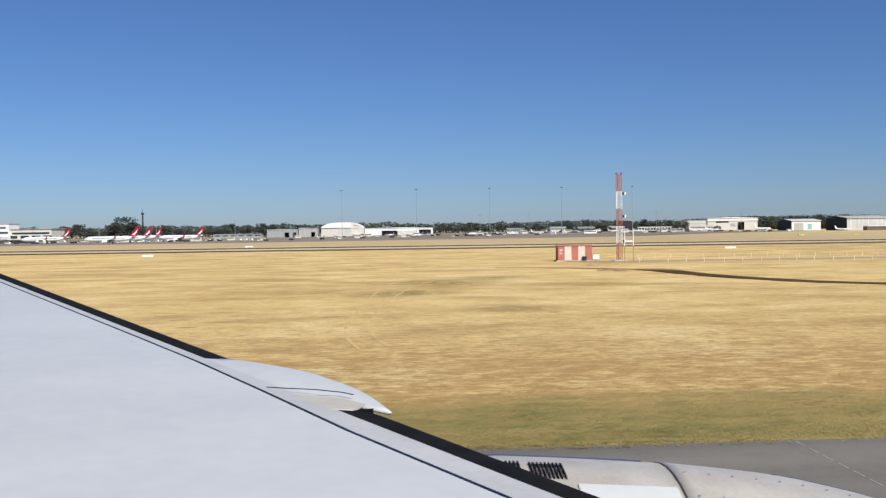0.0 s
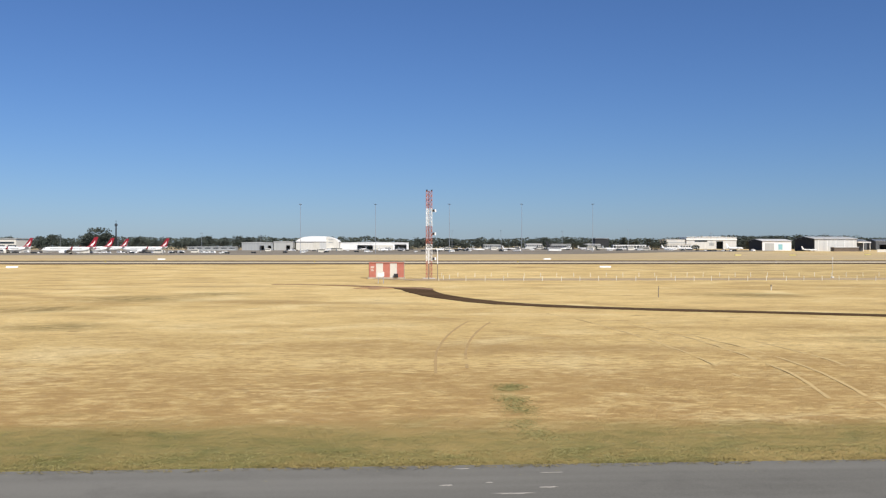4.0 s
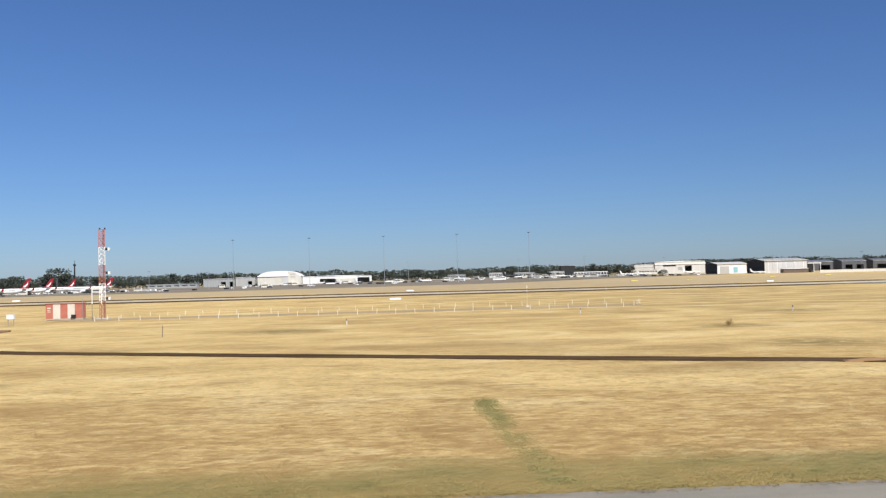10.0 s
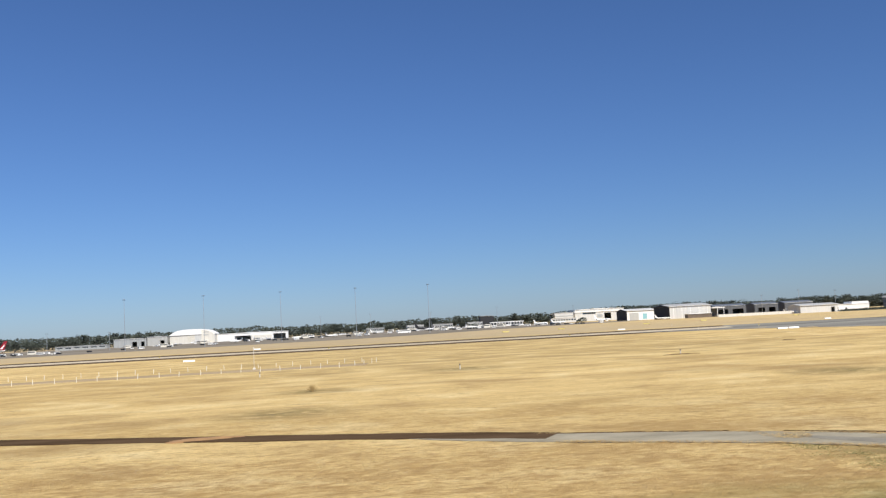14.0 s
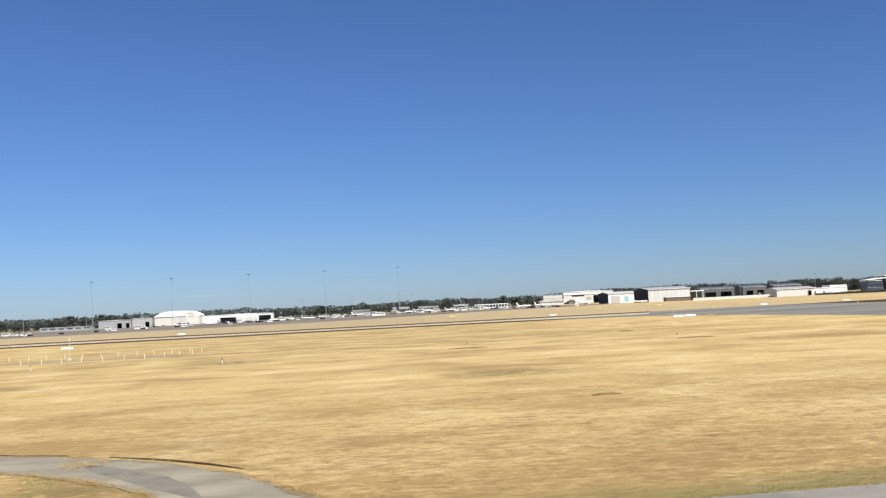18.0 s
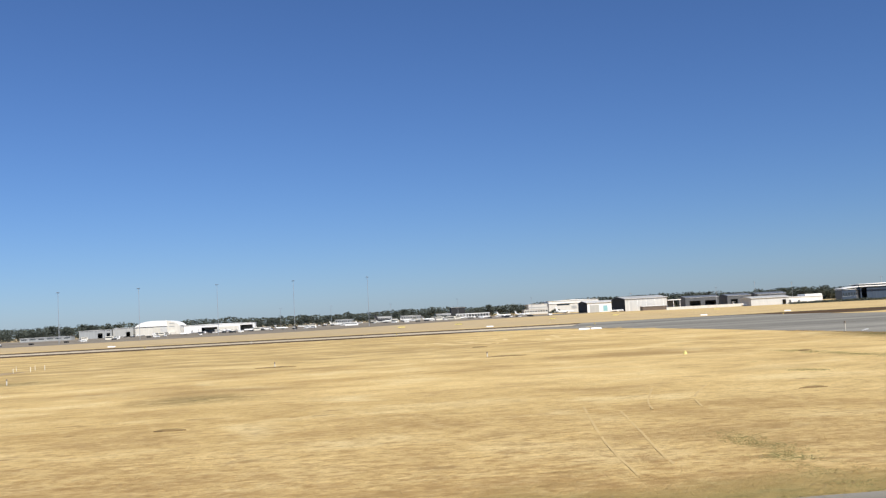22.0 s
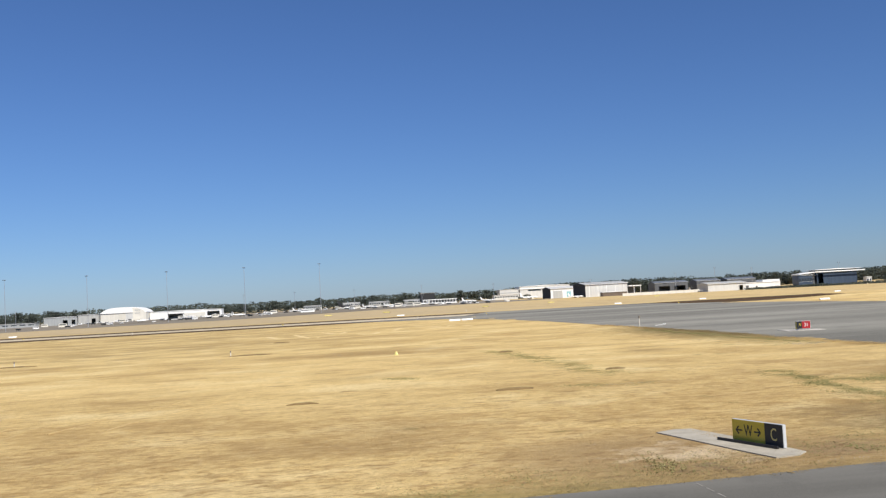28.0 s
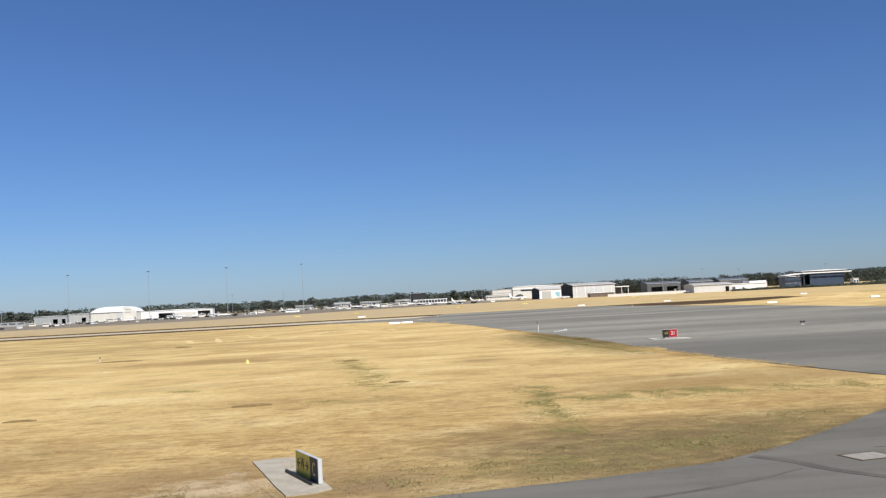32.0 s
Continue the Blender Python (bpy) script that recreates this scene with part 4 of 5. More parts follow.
def dome_hangar():
    """A cream hangar under a white curved roof."""
    a = thing("domed_hangar", "cream hangar with a white curved roof", "hangar", (-84.5, 1372.0, land(-60, 1372)))
    w, d, e, top = 60.0, 55.0, 12.2, 19.4

    def crown(x):
        u = min(max(abs(2 * x / w - 1), 0.0), 1.0)
        return e + (top - e) * (1 - u ** 3.2) ** 0.8

    # the end wall follows the curve of the roof on one half, the eave hides it on the other
    for x0, x1 in ((0, 8), (8, 16), (16, 24)):
        part("front_wall", B(x0, x1, 0, 0.4, -0.1, e), CREAM_SHEET, a)
    for k in range(9):
        x0 = 42 + 2 * k
        part("front_wall", B(x0, x0 + 2, 0, 0.4, -0.1, min(crown(x0), crown(x0 + 2)) - 0.3), CREAM_SHEET, a)
    part("sliding_door", B(24, 33, -0.3, -0.02, 0, 11.5), CREAM, a, "cream sliding door")
    part("sliding_door", B(33.1, 42, -0.3, -0.02, 0, 11.5), OFF_WHITE_SHEET, a, "off-white sliding door")
    part("lintel", B(24, 42, 0, 0.4, 11.5, e), CREAM_SHEET, a)
    for x in (0, w - 0.4):
        part("side_wall", B(x, x + 0.4, 0.41, d, -0.1, e), CREAM_SHEET, a)
    part("back_wall", B(0.41, w - 0.41, d - 0.4, d, -0.1, e), CREAM_SHEET, a)
    arc = []
    for k in range(33):
        x = -0.6 + (w + 1.2) * k / 32
        arc.append((x, crown(x) + 0.25))
    arc += [(w + 0.6, e - 0.3), (-0.6, e - 0.3)]
    # the roof starts further out over the doors than beside them
    part("roof", loft(bmesh.new(), [[(x, 0.6, z) for x, z in arc], [(x, d + 1, z) for x, z in arc]]), WHITE, a, "white curved roof")
    hood = [p for p in arc[:-2] if p[0] < 42.5]
    hood += [(42.5, e - 0.2), (-0.6, e - 0.2)]
    part("roof_hood", loft(bmesh.new(), [[(x, -1.2, z) for x, z in hood], [(x, 0.59, z) for x, z in hood]]), WHITE, a, "white roof edge over the doors")
    for z in (10.6, 14.6):
        part("wall_vent", B(45, 52, -0.12, -0.002, z, z + 0.8), GREY, a)
    part("lean_to", B(44, 54, -6, -0.02, -0.1, 3.4), CREAM, a)


def white_hall():
    a = shed("open_white_hall", "long low white hall with dark open bays", -24, 74, 1400, 30, 8.6, WHITE_SHEET, WHITE, [(22, 46, 6.6), (76, 95, 7.6)], 0.6)
    part("inner_wall", B(47, 75, -4, -0.02, 0, 6.8), CREAM_SHEET, a)


def terminal():
    a = thing("terminal_building", "white flat-roofed terminal building beside parked aircraft", "terminal", (-446.0, 985.0, -2.4))
    part("hall", B(0, 120, 0, 40, -0.1, 13.0), CREAM, a)
    part("tower_block", B(45, 80, -3, 25, -0.1, 19.2), WHITE_SHEET, a, "taller white block")
    part("roof_edge", B(-0.8, 120.8, -0.8, 40.8, 13.6, 14.2), PALE_GREY, a)
    part("roof_cap", B(44.4, 80.6, -3.6, 25.6, 19.2, 19.8), PALE_GREY, a)
    for k in range(11):
        x = 2 + k * 11
        win = part("window", B(x, x + 8, -0.15, 0, 4.4, 7.4), GLASS_DARK, a)
        part("sill", B(x - 0.2, x + 8.2, -0.3, 0, 4.1, 4.4), WHITE, win)
    for k in range(4):
        part("window", B(47 + k * 8, 53 + k * 8, -3.15, -3, 14.6, 16.2), GLASS_DARK, a)
    part("window_band", B(47, 79, -3.2, -3.0, 9.6, 11.4), GLASS_DARK, a, "long dark window band")
    part("window_band", B(82, 118, -0.2, 0, 8.8, 10.6), GLASS_DARK, a, "long dark window band")
    part("canopy", B(30, 118, -7, -0.02, 3.2, 3.7), PALE_GREY, a, "grey canopy over the entrance")
    for k in range(3):
        j = thing("jet_bridge", "pale enclosed passenger bridge on a wheeled column", "jet bridge", (-405 + 38 * k, 957, -2.35), 0, "jet bridges")
        part("tunnel", B(-1.6, 1.6, 0, 28, 3.6, 6.4), WHITE, j)
        part("cab", B(-2.2, 2.2, -3.5, 0, 3.4, 6.6), PALE_GREY, j)
        part("column", rod(bmesh.new(), (0, 3, 0), (0, 3, 3.6), 0.5), STEEL, j)
        part("wheel_bogie", B(-1.8, 1.8, 2.3, 3.7, 0.02, 0.9), RUBBER, j)


def right_hangars():
    a = shed("maintenance_hangar", "large pale hangar with a stepped roof and strip windows", 546, 632, 1600, 40, 18.6, OFF_WHITE_SHEET, WHITE, [(50, 63, 13.0)], 1.0)
    part("strip_window", B(14, 36, -0.2, 0, 12.0, 14.6), GLASS_DARK, a)
    part("strip_window", B(39, 48, -0.2, 0, 5.6, 10.6), GREY, a)
    part("roof_vent", B(20, 60, 10, 30, 18.0, 19.4), WHITE, a)
    part("roof_fascia", B(-0.5, 86.5, -1.1, -0.72, 15.2, 17.2), WHITE, a, "broad white roof edge")
    n = shed("hangar_annex", "low pale grey annex beside a hangar", 512, 545.4, 1602, 36, 15.0, OFF_WHITE_SHEET, PALE_GREY, rise=0.3)
    for z in (6.0, 10.0):
        part("strip_window", B(0.6, 32.8, -0.12, -0.004, z, z + 1.2), GREY, n)
    b = shed("white_hangar", "white hangar with a dark open bay", 473.5, 508, 1097, 40, 10.2, WHITE_SHEET, OFF_WHITE_SHEET, rise=2.2, side=DARK, over=1.0, along=True)
    part("wall_patch", B(19, 24, -0.1, 0, 1.0, 7.4), surface("teal_paint", (0.20, 0.42, 0.46), (0.26, 0.48, 0.52), 1.0), b, "pale teal painted panel")
    part("sliding_door", B(3, 14, -0.2, -0.02, 0, 8.6), PALE_GREY, b)
    c = shed("pale_hangar", "big off-white hangar with a dark open end", 481, 526, 978, 48, 11.9, OFF_WHITE_SHEET, PALE_GREY, rise=2.4, over=1.0, side=DARK, along=True)
    for k in range(5):
        part("wall_post", B(4 + 9.2 * k, 4.4 + 9.2 * k, -0.2, -0.02, 0, 11.6), WHITE, c)
    part("side_canopy", B(46.1, 60, -0.6, 14, 9.0, 9.9), WHITE, c, "white flat canopy beside the hangar")
    for x in (52, 59):
        part("canopy_column", B(x, x + 0.4, 0, 0.4, -0.2, 9.0), WHITE, c)
    # added dark wall draws the shade under the canopy
    part("canopy_shade_wall", B(46.1, 58, 13.4, 13.8, -0.2, 9.0), DARK_SHEET, c, "added dark wall for the shade under the canopy")
    k = shed("store_shed", "low brown store shed in front of a hangar", 494, 520, 962, 8, 3.2, surface("brown_sheeting", (0.10, 0.075, 0.055), (0.16, 0.12, 0.09), 0.5), WHITE, rise=0.2, category="shed")
    part("roof_unit", B(3, 17, 1, 6, 3.6, 4.6), WHITE, k, "long white unit on the roof")
    # dark walls carry the shade beneath the sheds' open roofs
    for x0, x1 in ((727, 781), (795, 834), (845, 892)):
        shed("dark_shed", "dark grey open-sided shed behind the fence", x0, x1, 1450, 30, 11.6, DARK_SHEET, STEEL_BLUE, [(4.5, (x1 - x0) * 0.5 - 2.5, 8.4), ((x1 - x0) * 0.5 + 2.5, x1 - x0 - 4.5, 8.4)], 3.0, "shed", along=True)
    shed("gable_shed", "off-white gable shed with a dark end door", 563, 600, 858, 24, 5.6, OFF_WHITE_SHEET, PALE_GREY, [(30, 34, 4.6)], 1.7, "shed", over=0.8, along=True)
    k = shed("long_white_store", "long low white flat-roofed store", 604, 645, 880, 18, 5.0, WHITE_SHEET, WHITE, rise=0.2, category="shed")
    part("roof_block", B(24, 41, 1, 16, 6.4, 8.6), WHITE_SHEET, k, "taller white block on the store")
    part("door", B(6, 9, -0.1, -0.004, 0, 4.0), DARK_SHEET, k, "dark sliding door")
    part("door", B(16, 18, -0.1, -0.004, 0, 3.2), DARK_SHEET, k, "dark sliding door")
    d = shed("blue_hangar", "slate blue hangar under a broad white roof", 665, 705, 848, 14, 13.4, BLUE_SHEET, WHITE, [(0.6, 6.5, 11.5)], 0.6, over=3.0)
    part("roof_fascia", B(-3.2, 46.0, -3.9, -3.2, 12.7, 13.7), WHITE, d, "deep white roof edge")
    q = [(-19.0, 11.4), (-3.3, 12.6), (-3.3, 13.6), (-19.0, 12.0)]
    part("canopy_wing", loft(bmesh.new(), [[(u, -3.4, v) for u, v in q], [(u, 12, v) for u, v in q]]), WHITE, d, "white roof wing over the office")
    part("canopy_column", rod(bmesh.new(), (-18.2, 4, -0.2), (-18.2, 4, 11.5), 0.25), WHITE, d)
    shed("hangar_office", "low blue office block beside the hangar", 646, 659.5, 846, 12, 9.2, BLUE_SHEET, WHITE, rise=0.1, category="office", windows=5)
    part("corner_pier", B(19.6, 20.4, -0.4, 0.4, -0.1, 9.4), WHITE, shed("link_block", "narrow dark link between hangar and office", 660, 664.4, 850, 8, 8.6, DARK_SHEET, GREY, rise=0.1, category="building"))
    shed("grey_kiosk", "small grey building beside a hangar", 717, 722, 852, 6, 4.6, WHITE_SHEET, PALE_GREY, rise=0.3, category="shed", windows=2)
    f = thing("boundary_fence", "pale sheet fence along the airfield edge", "fence", (476.0, 842.0, land(500, 842)))
    for k in range(20):
        part("panel", B(k * 3.6, k * 3.6 + 3.5, 0, 0.08, 0.1, 2.6), CREAM_SHEET, f)
        part("post", B(k * 3.6 - 0.1, k * 3.6, -0.05, 0.13, -0.1, 2.8), STEEL, f)


def left_sheds():
    shed("grey_hangar", "grey hangar with two dark doorways", -161, -118, 1382, 30, 8.4, GREY, PALE_GREY, [(24, 31, 6.8), (36, 41, 6.8)], 0.6)
    shed("grey_hall", "pale grey hall beside a hangar", -117, -90, 1386, 34, 9.8, PALE_GREY, PALE_GREY, [(17, 23, 7.0)], 0.4)
    shed("low_store", "long low grey store building", -232, -166, 1360, 20, 2.6, GREY, GREY, rise=0.2, category="shed", windows=6)
    for x0, x1, y, h, m in ((244, 268, 1400, 7.2, OFF_WHITE_SHEET), (282, 311, 1405, 6.6, PALE_GREY), (332, 354, 1400, 6.8, OFF_WHITE_SHEET), (483, 521, 1500, 6.4, OFF_WHITE_SHEET), (356, 380, 1500, 7.4, PALE_GREY), (188, 214, 1450, 5.8, GREY)):
        shed("apron_building", "low pale flat-roofed airport building", x0, x1, y, 16, h, m, PALE_GREY, (), 0.2, "building", windows=9)
    g = thing("long_canopy", "long white passenger canopy on posts", "canopy", (348, 1300, land(360, 1300)))
    part("roof", B(0, 46, 0, 8, 5.0, 6.0), WHITE, g)
    for k in range(12):
        part("post", B(k * 4 + 0.2, k * 4 + 0.9, 0.2, 0.7, -0.1, 5.0), WHITE, g)
    part("rear_wall", B(0, 46, 7.6, 8, -0.1, 5.0), DARK_SHEET, g)
    part("low_wall", B(0, 46, -0.4, 0, -0.1, 1.6), WHITE, g)
    shed("black_cabin", "plain black block raised above the low buildings", 366, 388, 1490, 14, 15.6, DARK, DARK, rise=0.2, category="building")


def lamp_mast(x, y, h, name="lamp_mast", label="very tall grey steel apron lamp mast", heads=4):
    a = thing(name, label, "lamp mast", (x, y, land(x, y)), random.uniform(-10, 10), "apron lamp masts")
    part("column", rod(bmesh.new(), (0, 0, -0.1), (0, 0, h), 0.20, 0.12, 8), STEEL, a)
    part("head_frame", B(-1.1, 1.1, -0.4, 0.4, h - 0.3, h - 0.15), STEEL, a)
    for k in range(heads):
        u = -0.9 + 1.8 * k / max(heads - 1, 1)
        part("lamp_head", B(u - 0.22, u + 0.22, -0.65, -0.3, h - 0.7, h - 0.3), BLACK, a)
    return a


def tree(seed, h, spread, name="gum_tree"):
    """A tapered trunk with limbs and a ragged crown of many leaf clumps."""
    r = random.Random(seed)
    t = thing(name, "dark green gum tree behind the airport buildings", "tree", group="trees behind the airport")
    bm = rod(bmesh.new(), (0, 0, -0.2), (r.uniform(-0.4, 0.4), 0, h * 0.5), h * 0.028, h * 0.016, 7)
    tips = []
    for k in range(7):
        a = k * 2.4 + r.uniform(-0.4, 0.4)
        z0 = h * r.uniform(0.25, 0.5)
        tip = Vector((math.cos(a) * spread * r.uniform(0.35, 0.8), math.sin(a) * spread * r.uniform(0.35, 0.8), h * r.uniform(0.45, 0.80)))
        rod(bm, (0, 0, z0), tip, h * 0.012, h * 0.004, 5)
        tips.append(tip)
    part("trunk", bm, BARK, t)
    verts, faces = [], []
    for tip in tips + [Vector((0, 0, h * 0.80)), Vector((0, 0, h * 0.6)), Vector((0, 0, h * 0.42)), Vector((spread * 0.3, 0, h * 0.35)), Vector((-spread * 0.35, 0, h * 0.38))]:
        rad = spread * r.uniform(0.40, 0.58)
        for _ in range(52):
            d = Vector((r.gauss(0, 1), r.gauss(0, 1), r.gauss(0, 0.62)))
            d = d.normalized() * rad * r.uniform(0.35, 1.0)
            d.z *= 0.7
            c = tip + d
            s = r.uniform(0.35, 0.85) * h / 14
            n = len(verts)
            for _k in range(5):
                verts.append(c + Vector((r.uniform(-s, s), r.uniform(-s, s), r.uniform(-s, s) * 0.7)))
            faces += [(n, n + 1, n + 2), (n + 1, n + 2, n + 3), (n + 2, n + 3, n + 4), (n, n + 3, n + 4), (n, n + 1, n + 4)]
    me = bpy.data.meshes.new("crown")
    me.from_pydata(verts, [], faces)
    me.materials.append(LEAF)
    ob = new("crown", me)
    ob.parent = t
    return t


def far_woods(x0=-1700, x1=2300, y0=1660, n=90000, seed=3, high=18.5):
    """Low belt of woodland closing the view behind everything."""
    r = np.random.default_rng(seed)
    x = r.uniform(x0, x1, n)
    y = y0 + r.uniform(0, 120, n)
    top = high + 4.5 * np.array([noise.noise((a * 0.012, 1.7, 0)) for a in x]) + 6.0 * np.array([abs(noise.noise((a * 0.045, 5.2, 0))) for a in x]) + 3.0 * np.array([noise.noise((a * 0.11, 9.2, 0)) for a in x])
    z = r.uniform(0, 1, n) ** 0.85 * top - 2.6
    s = r.uniform(0.8, 2.0, n)
    v = (np.stack([x, y, z], 1)[:, None, :] + r.uniform(-1, 1, (n, 4, 3)) * s[:, None, None] * np.array([1.5, 1.5, 0.9])).reshape(-1, 3)
    b = np.arange(n)[:, None] * 4
    f = np.concatenate([b + np.array([0, 1, 2]), b + np.array([1, 2, 3]), b + np.array([0, 2, 3])])
    me = bpy.data.meshes.new("far_woods")
    me.from_pydata(v.tolist(), [], f.tolist())
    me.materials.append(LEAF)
    return tagged(new("far_woods", me), "dark belt of distant woodland on the horizon", "woods", kind="stuff")


terminal()
dome_hangar()
white_hall()
left_sheds()
right_hangars()

jet = airliner("white airliner with a red swept tail parked at the terminal", TAIL_RED)
jet.scale = (1.12, 1.12, 1.12)
jet.matrix_basis = far(-173, 955, 4) @ Matrix.Scale(1.12, 4)
for x, y, turn in ((-229, 1025, 10), (-207, 887, 20), (-197.5, 803, 8), (-284, 905, 6)):
    copy_thing(jet, far(x, y, turn))
dark_jet = airliner("dark regional airliner with a black tail on the apron", BLACK, False, BLACK)
dark_jet.matrix_basis = far(231, 1150, 188) @ Matrix.Scale(0.8, 4)
small_jet = airliner("white regional jet parked before the hangars", WHITE, False, name="regional_jet")
small_jet.matrix_basis = far(447, 1140, 200) @ Matrix.Scale(0.68, 4)
for x, y, turn, s in ((386, 1200, 184, 0.72), (412, 1215, 176, 0.7), (455, 950, 172, 0.6), (30, 1330, 160, 0.7), (55, 1180, 120, 0.6), (178, 1150, 170, 0.6)):
    copy_thing(small_jet, far(x, y, turn) @ Matrix.Scale(s, 4))
prop = light_plane()
prop.matrix_basis = far(36, 985, 30)
for x, y, turn in ((-40, 1250, 80), (-60, 1255, 100), (12, 1240, 60), (96, 1010, 20), (130, 960, 200), (240, 1080, 30), (262, 1085, 160), (284, 1060, 190), (318, 1040, 15), (545, 845, 200)):
    copy_thing(prop, far(x, y, turn))
bus = van("apron_bus", "long white apron bus with dark windows", 12.5, 3.1, 2.5, WHITE)
bus.matrix_basis = far(106, 1100, 4)
copy_thing(bus, far(-28, 1225, 3))
copy_thing(bus, far(196, 905, 8))
car = van("service_van", "small white airport service van", 4.8, 2.1, 1.9, WHITE)
car.matrix_basis = far(20, 905, 10)
cart = tug()
cart.matrix_basis = far(64, 870, 20)
truck = van("catering_truck", "tall pale catering truck on the apron", 7.5, 3.6, 2.5, CREAM)
truck.matrix_basis = far(-142, 930, 5)
dark_car = van("dark_car", "dark parked car on the apron", 4.4, 1.5, 1.8, BLACK)
dark_car.matrix_basis = far(-60, 1290, 0)
r4 = random.Random(4)
for k in range(210):
    x = r4.uniform(-330, 380)
    y = r4.uniform(860, 960) if x < -100 else r4.uniform(880, 1300)
    copy_thing(r4.choice((car, car, cart, truck, dark_car, dark_car)), far(x, y, r4.uniform(-40, 40)))
for k in range(5):
    lamp_mast(-31.3 + 59.7 * k, 780 + 3.5 * k, 40)
for x, y, h in ((-150, 1010, 20), (-90, 1010, 18), (120, 1180, 24), (180, 1180, 24), (250, 1150, 22), (330, 1150, 24), (400, 1060, 20), (480, 955, 18), (560, 930, 20), (610, 950, 24), (650, 950, 22), (700, 870, 22), (-250, 880, 14), (-200, 880, 14)):
    lamp_mast(x, y, h, "light_pole", "tall thin steel light pole", 2)
c = thing("radio_tower", "dark lattice tower rising above the trees", "tower", (-316.0, 1313.0, -2.4))
part("shaft", rod(bmesh.new(), (0, 0, 0), (0, 0, 36), 1.3, 0.8, 6), BLACK, c)
part("platform", rod(bmesh.new(), (0, 0, 33), (0, 0, 35), 2.0, 2.0, 8), BLACK, c)
part("aerial", rod(bmesh.new(), (0, 0, 36), (0, 0, 40), 0.25), BLACK, c)

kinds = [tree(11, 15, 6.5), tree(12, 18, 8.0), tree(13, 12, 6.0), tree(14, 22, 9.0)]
rt = random.Random(9)
spots = []
for k in range(300):
    x = -600 + k * 6.0 + rt.uniform(-5, 5)
    spots.append((x, rt.uniform(1440, 1560) if x < 300 else rt.uniform(1645, 1700), rt.choice((0, 0, 1, 2, 2)), rt.uniform(0.8, 1.2)))
spots += [(472 + 5 * k, 1540 + 6 * (k % 3), k % 3, 0.8) for k in range(6)] + [(318 + 3.5 * k, 1380, 2, 0.6) for k in range(4)] + [(x, 1388, 2, 0.42) for x in (236, 241, 259, 273, 278, 300, 315, 358, 366)]
spots += [(560 + 29 * k + rt.uniform(-12, 12), rt.uniform(1640, 1700), rt.choice((1, 3, 3)), rt.uniform(0.95, 1.3)) for k in range(22)]
spots += [(-352, 1330, 3, 1.1), (-340, 1350, 3, 1.15), (-366, 1345, 1, 1.0), (-520, 1400, 3, 0.9), (-430, 1400, 1, 1.0), (-290, 1330, 1, 0.9)]
first = set()
for x, y, k, s in spots:
    m = pose(x, y, land(x, y), 0, 0, rt.uniform(0, 360))
    if k in first:
        ob = copy_thing(kinds[k], m)
    else:
        first.add(k)
        ob = kinds[k]
        ob.matrix_basis = m
    s *= 1.3 if x < -150 else 1.0
    ob.scale = (s, s, s * rt.uniform(0.85, 1.1))
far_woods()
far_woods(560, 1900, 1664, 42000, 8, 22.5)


# ---- ground cover, ruts, tracks ----
def scatter_blades(name, n, x0, x1, y0, y1, tall, label, mat, power=1.0, seed=1, keep=None, on_top=False):
    """Tufts of three narrow blades each, joined: too many to count."""
    r = np.random.default_rng(seed)
    x = r.uniform(x0, x1, n)
    y = y0 + (y1 - y0) * r.uniform(0, 1, n) ** power
    lump = np.array([noise.noise((a * 0.5, b * 0.8, 2.0)) + 0.7 * noise.noise((a * 0.12, b * 0.4, 8.0)) for a, b in zip(x, y)])
    ok = 0.6 * lump + r.uniform(-0.5, 0.5, n) > -0.05
    if keep is not None:
        ok &= keep(x, y)
    x, y, lump = x[ok], y[ok], lump[ok]
    n = len(x)
    h = tall * r.uniform(0.5, 1.2, n) * (1 + 0.5 * np.clip(lump, 0, 1))
    foot = np.array([lie(a, b) for a, b in zip(x, y)]) - 0.012
    foot = np.where(on_top, 0.012, foot)
    verts = np.zeros((n, 3, 3, 3))
    for k in range(3):
        a = r.uniform(0, math.tau, n)
        lean = r.uniform(1.8, 4.5, n) * (h + 0.02)
        w = r.uniform(0.005, 0.012, n)
        dx, dy = np.cos(a), np.sin(a)
        verts[:, k, 0] = np.stack([x - dy * w, y + dx * w, foot], 1)
        verts[:, k, 1] = np.stack([x + dy * w, y - dx * w, foot], 1)
        verts[:, k, 2] = np.stack([x + dx * lean, y + dy * lean, foot + h + 0.012], 1)
    me = bpy.data.meshes.new(name)
    me.vertices.add(n * 9)
    me.vertices.foreach_set("co", verts.astype(np.float32).ravel())
    me.loops.add(n * 9)
    me.loops.foreach_set("vertex_index", np.arange(n * 9, dtype=np.int32))
    me.polygons.add(n * 3)
    me.polygons.foreach_set("loop_start", np.arange(0, n * 9, 3, dtype=np.int32))
    me.update(calc_edges=True)
    me.materials.append(mat)
    return tagged(new(name, me), label, "grass", kind="stuff")


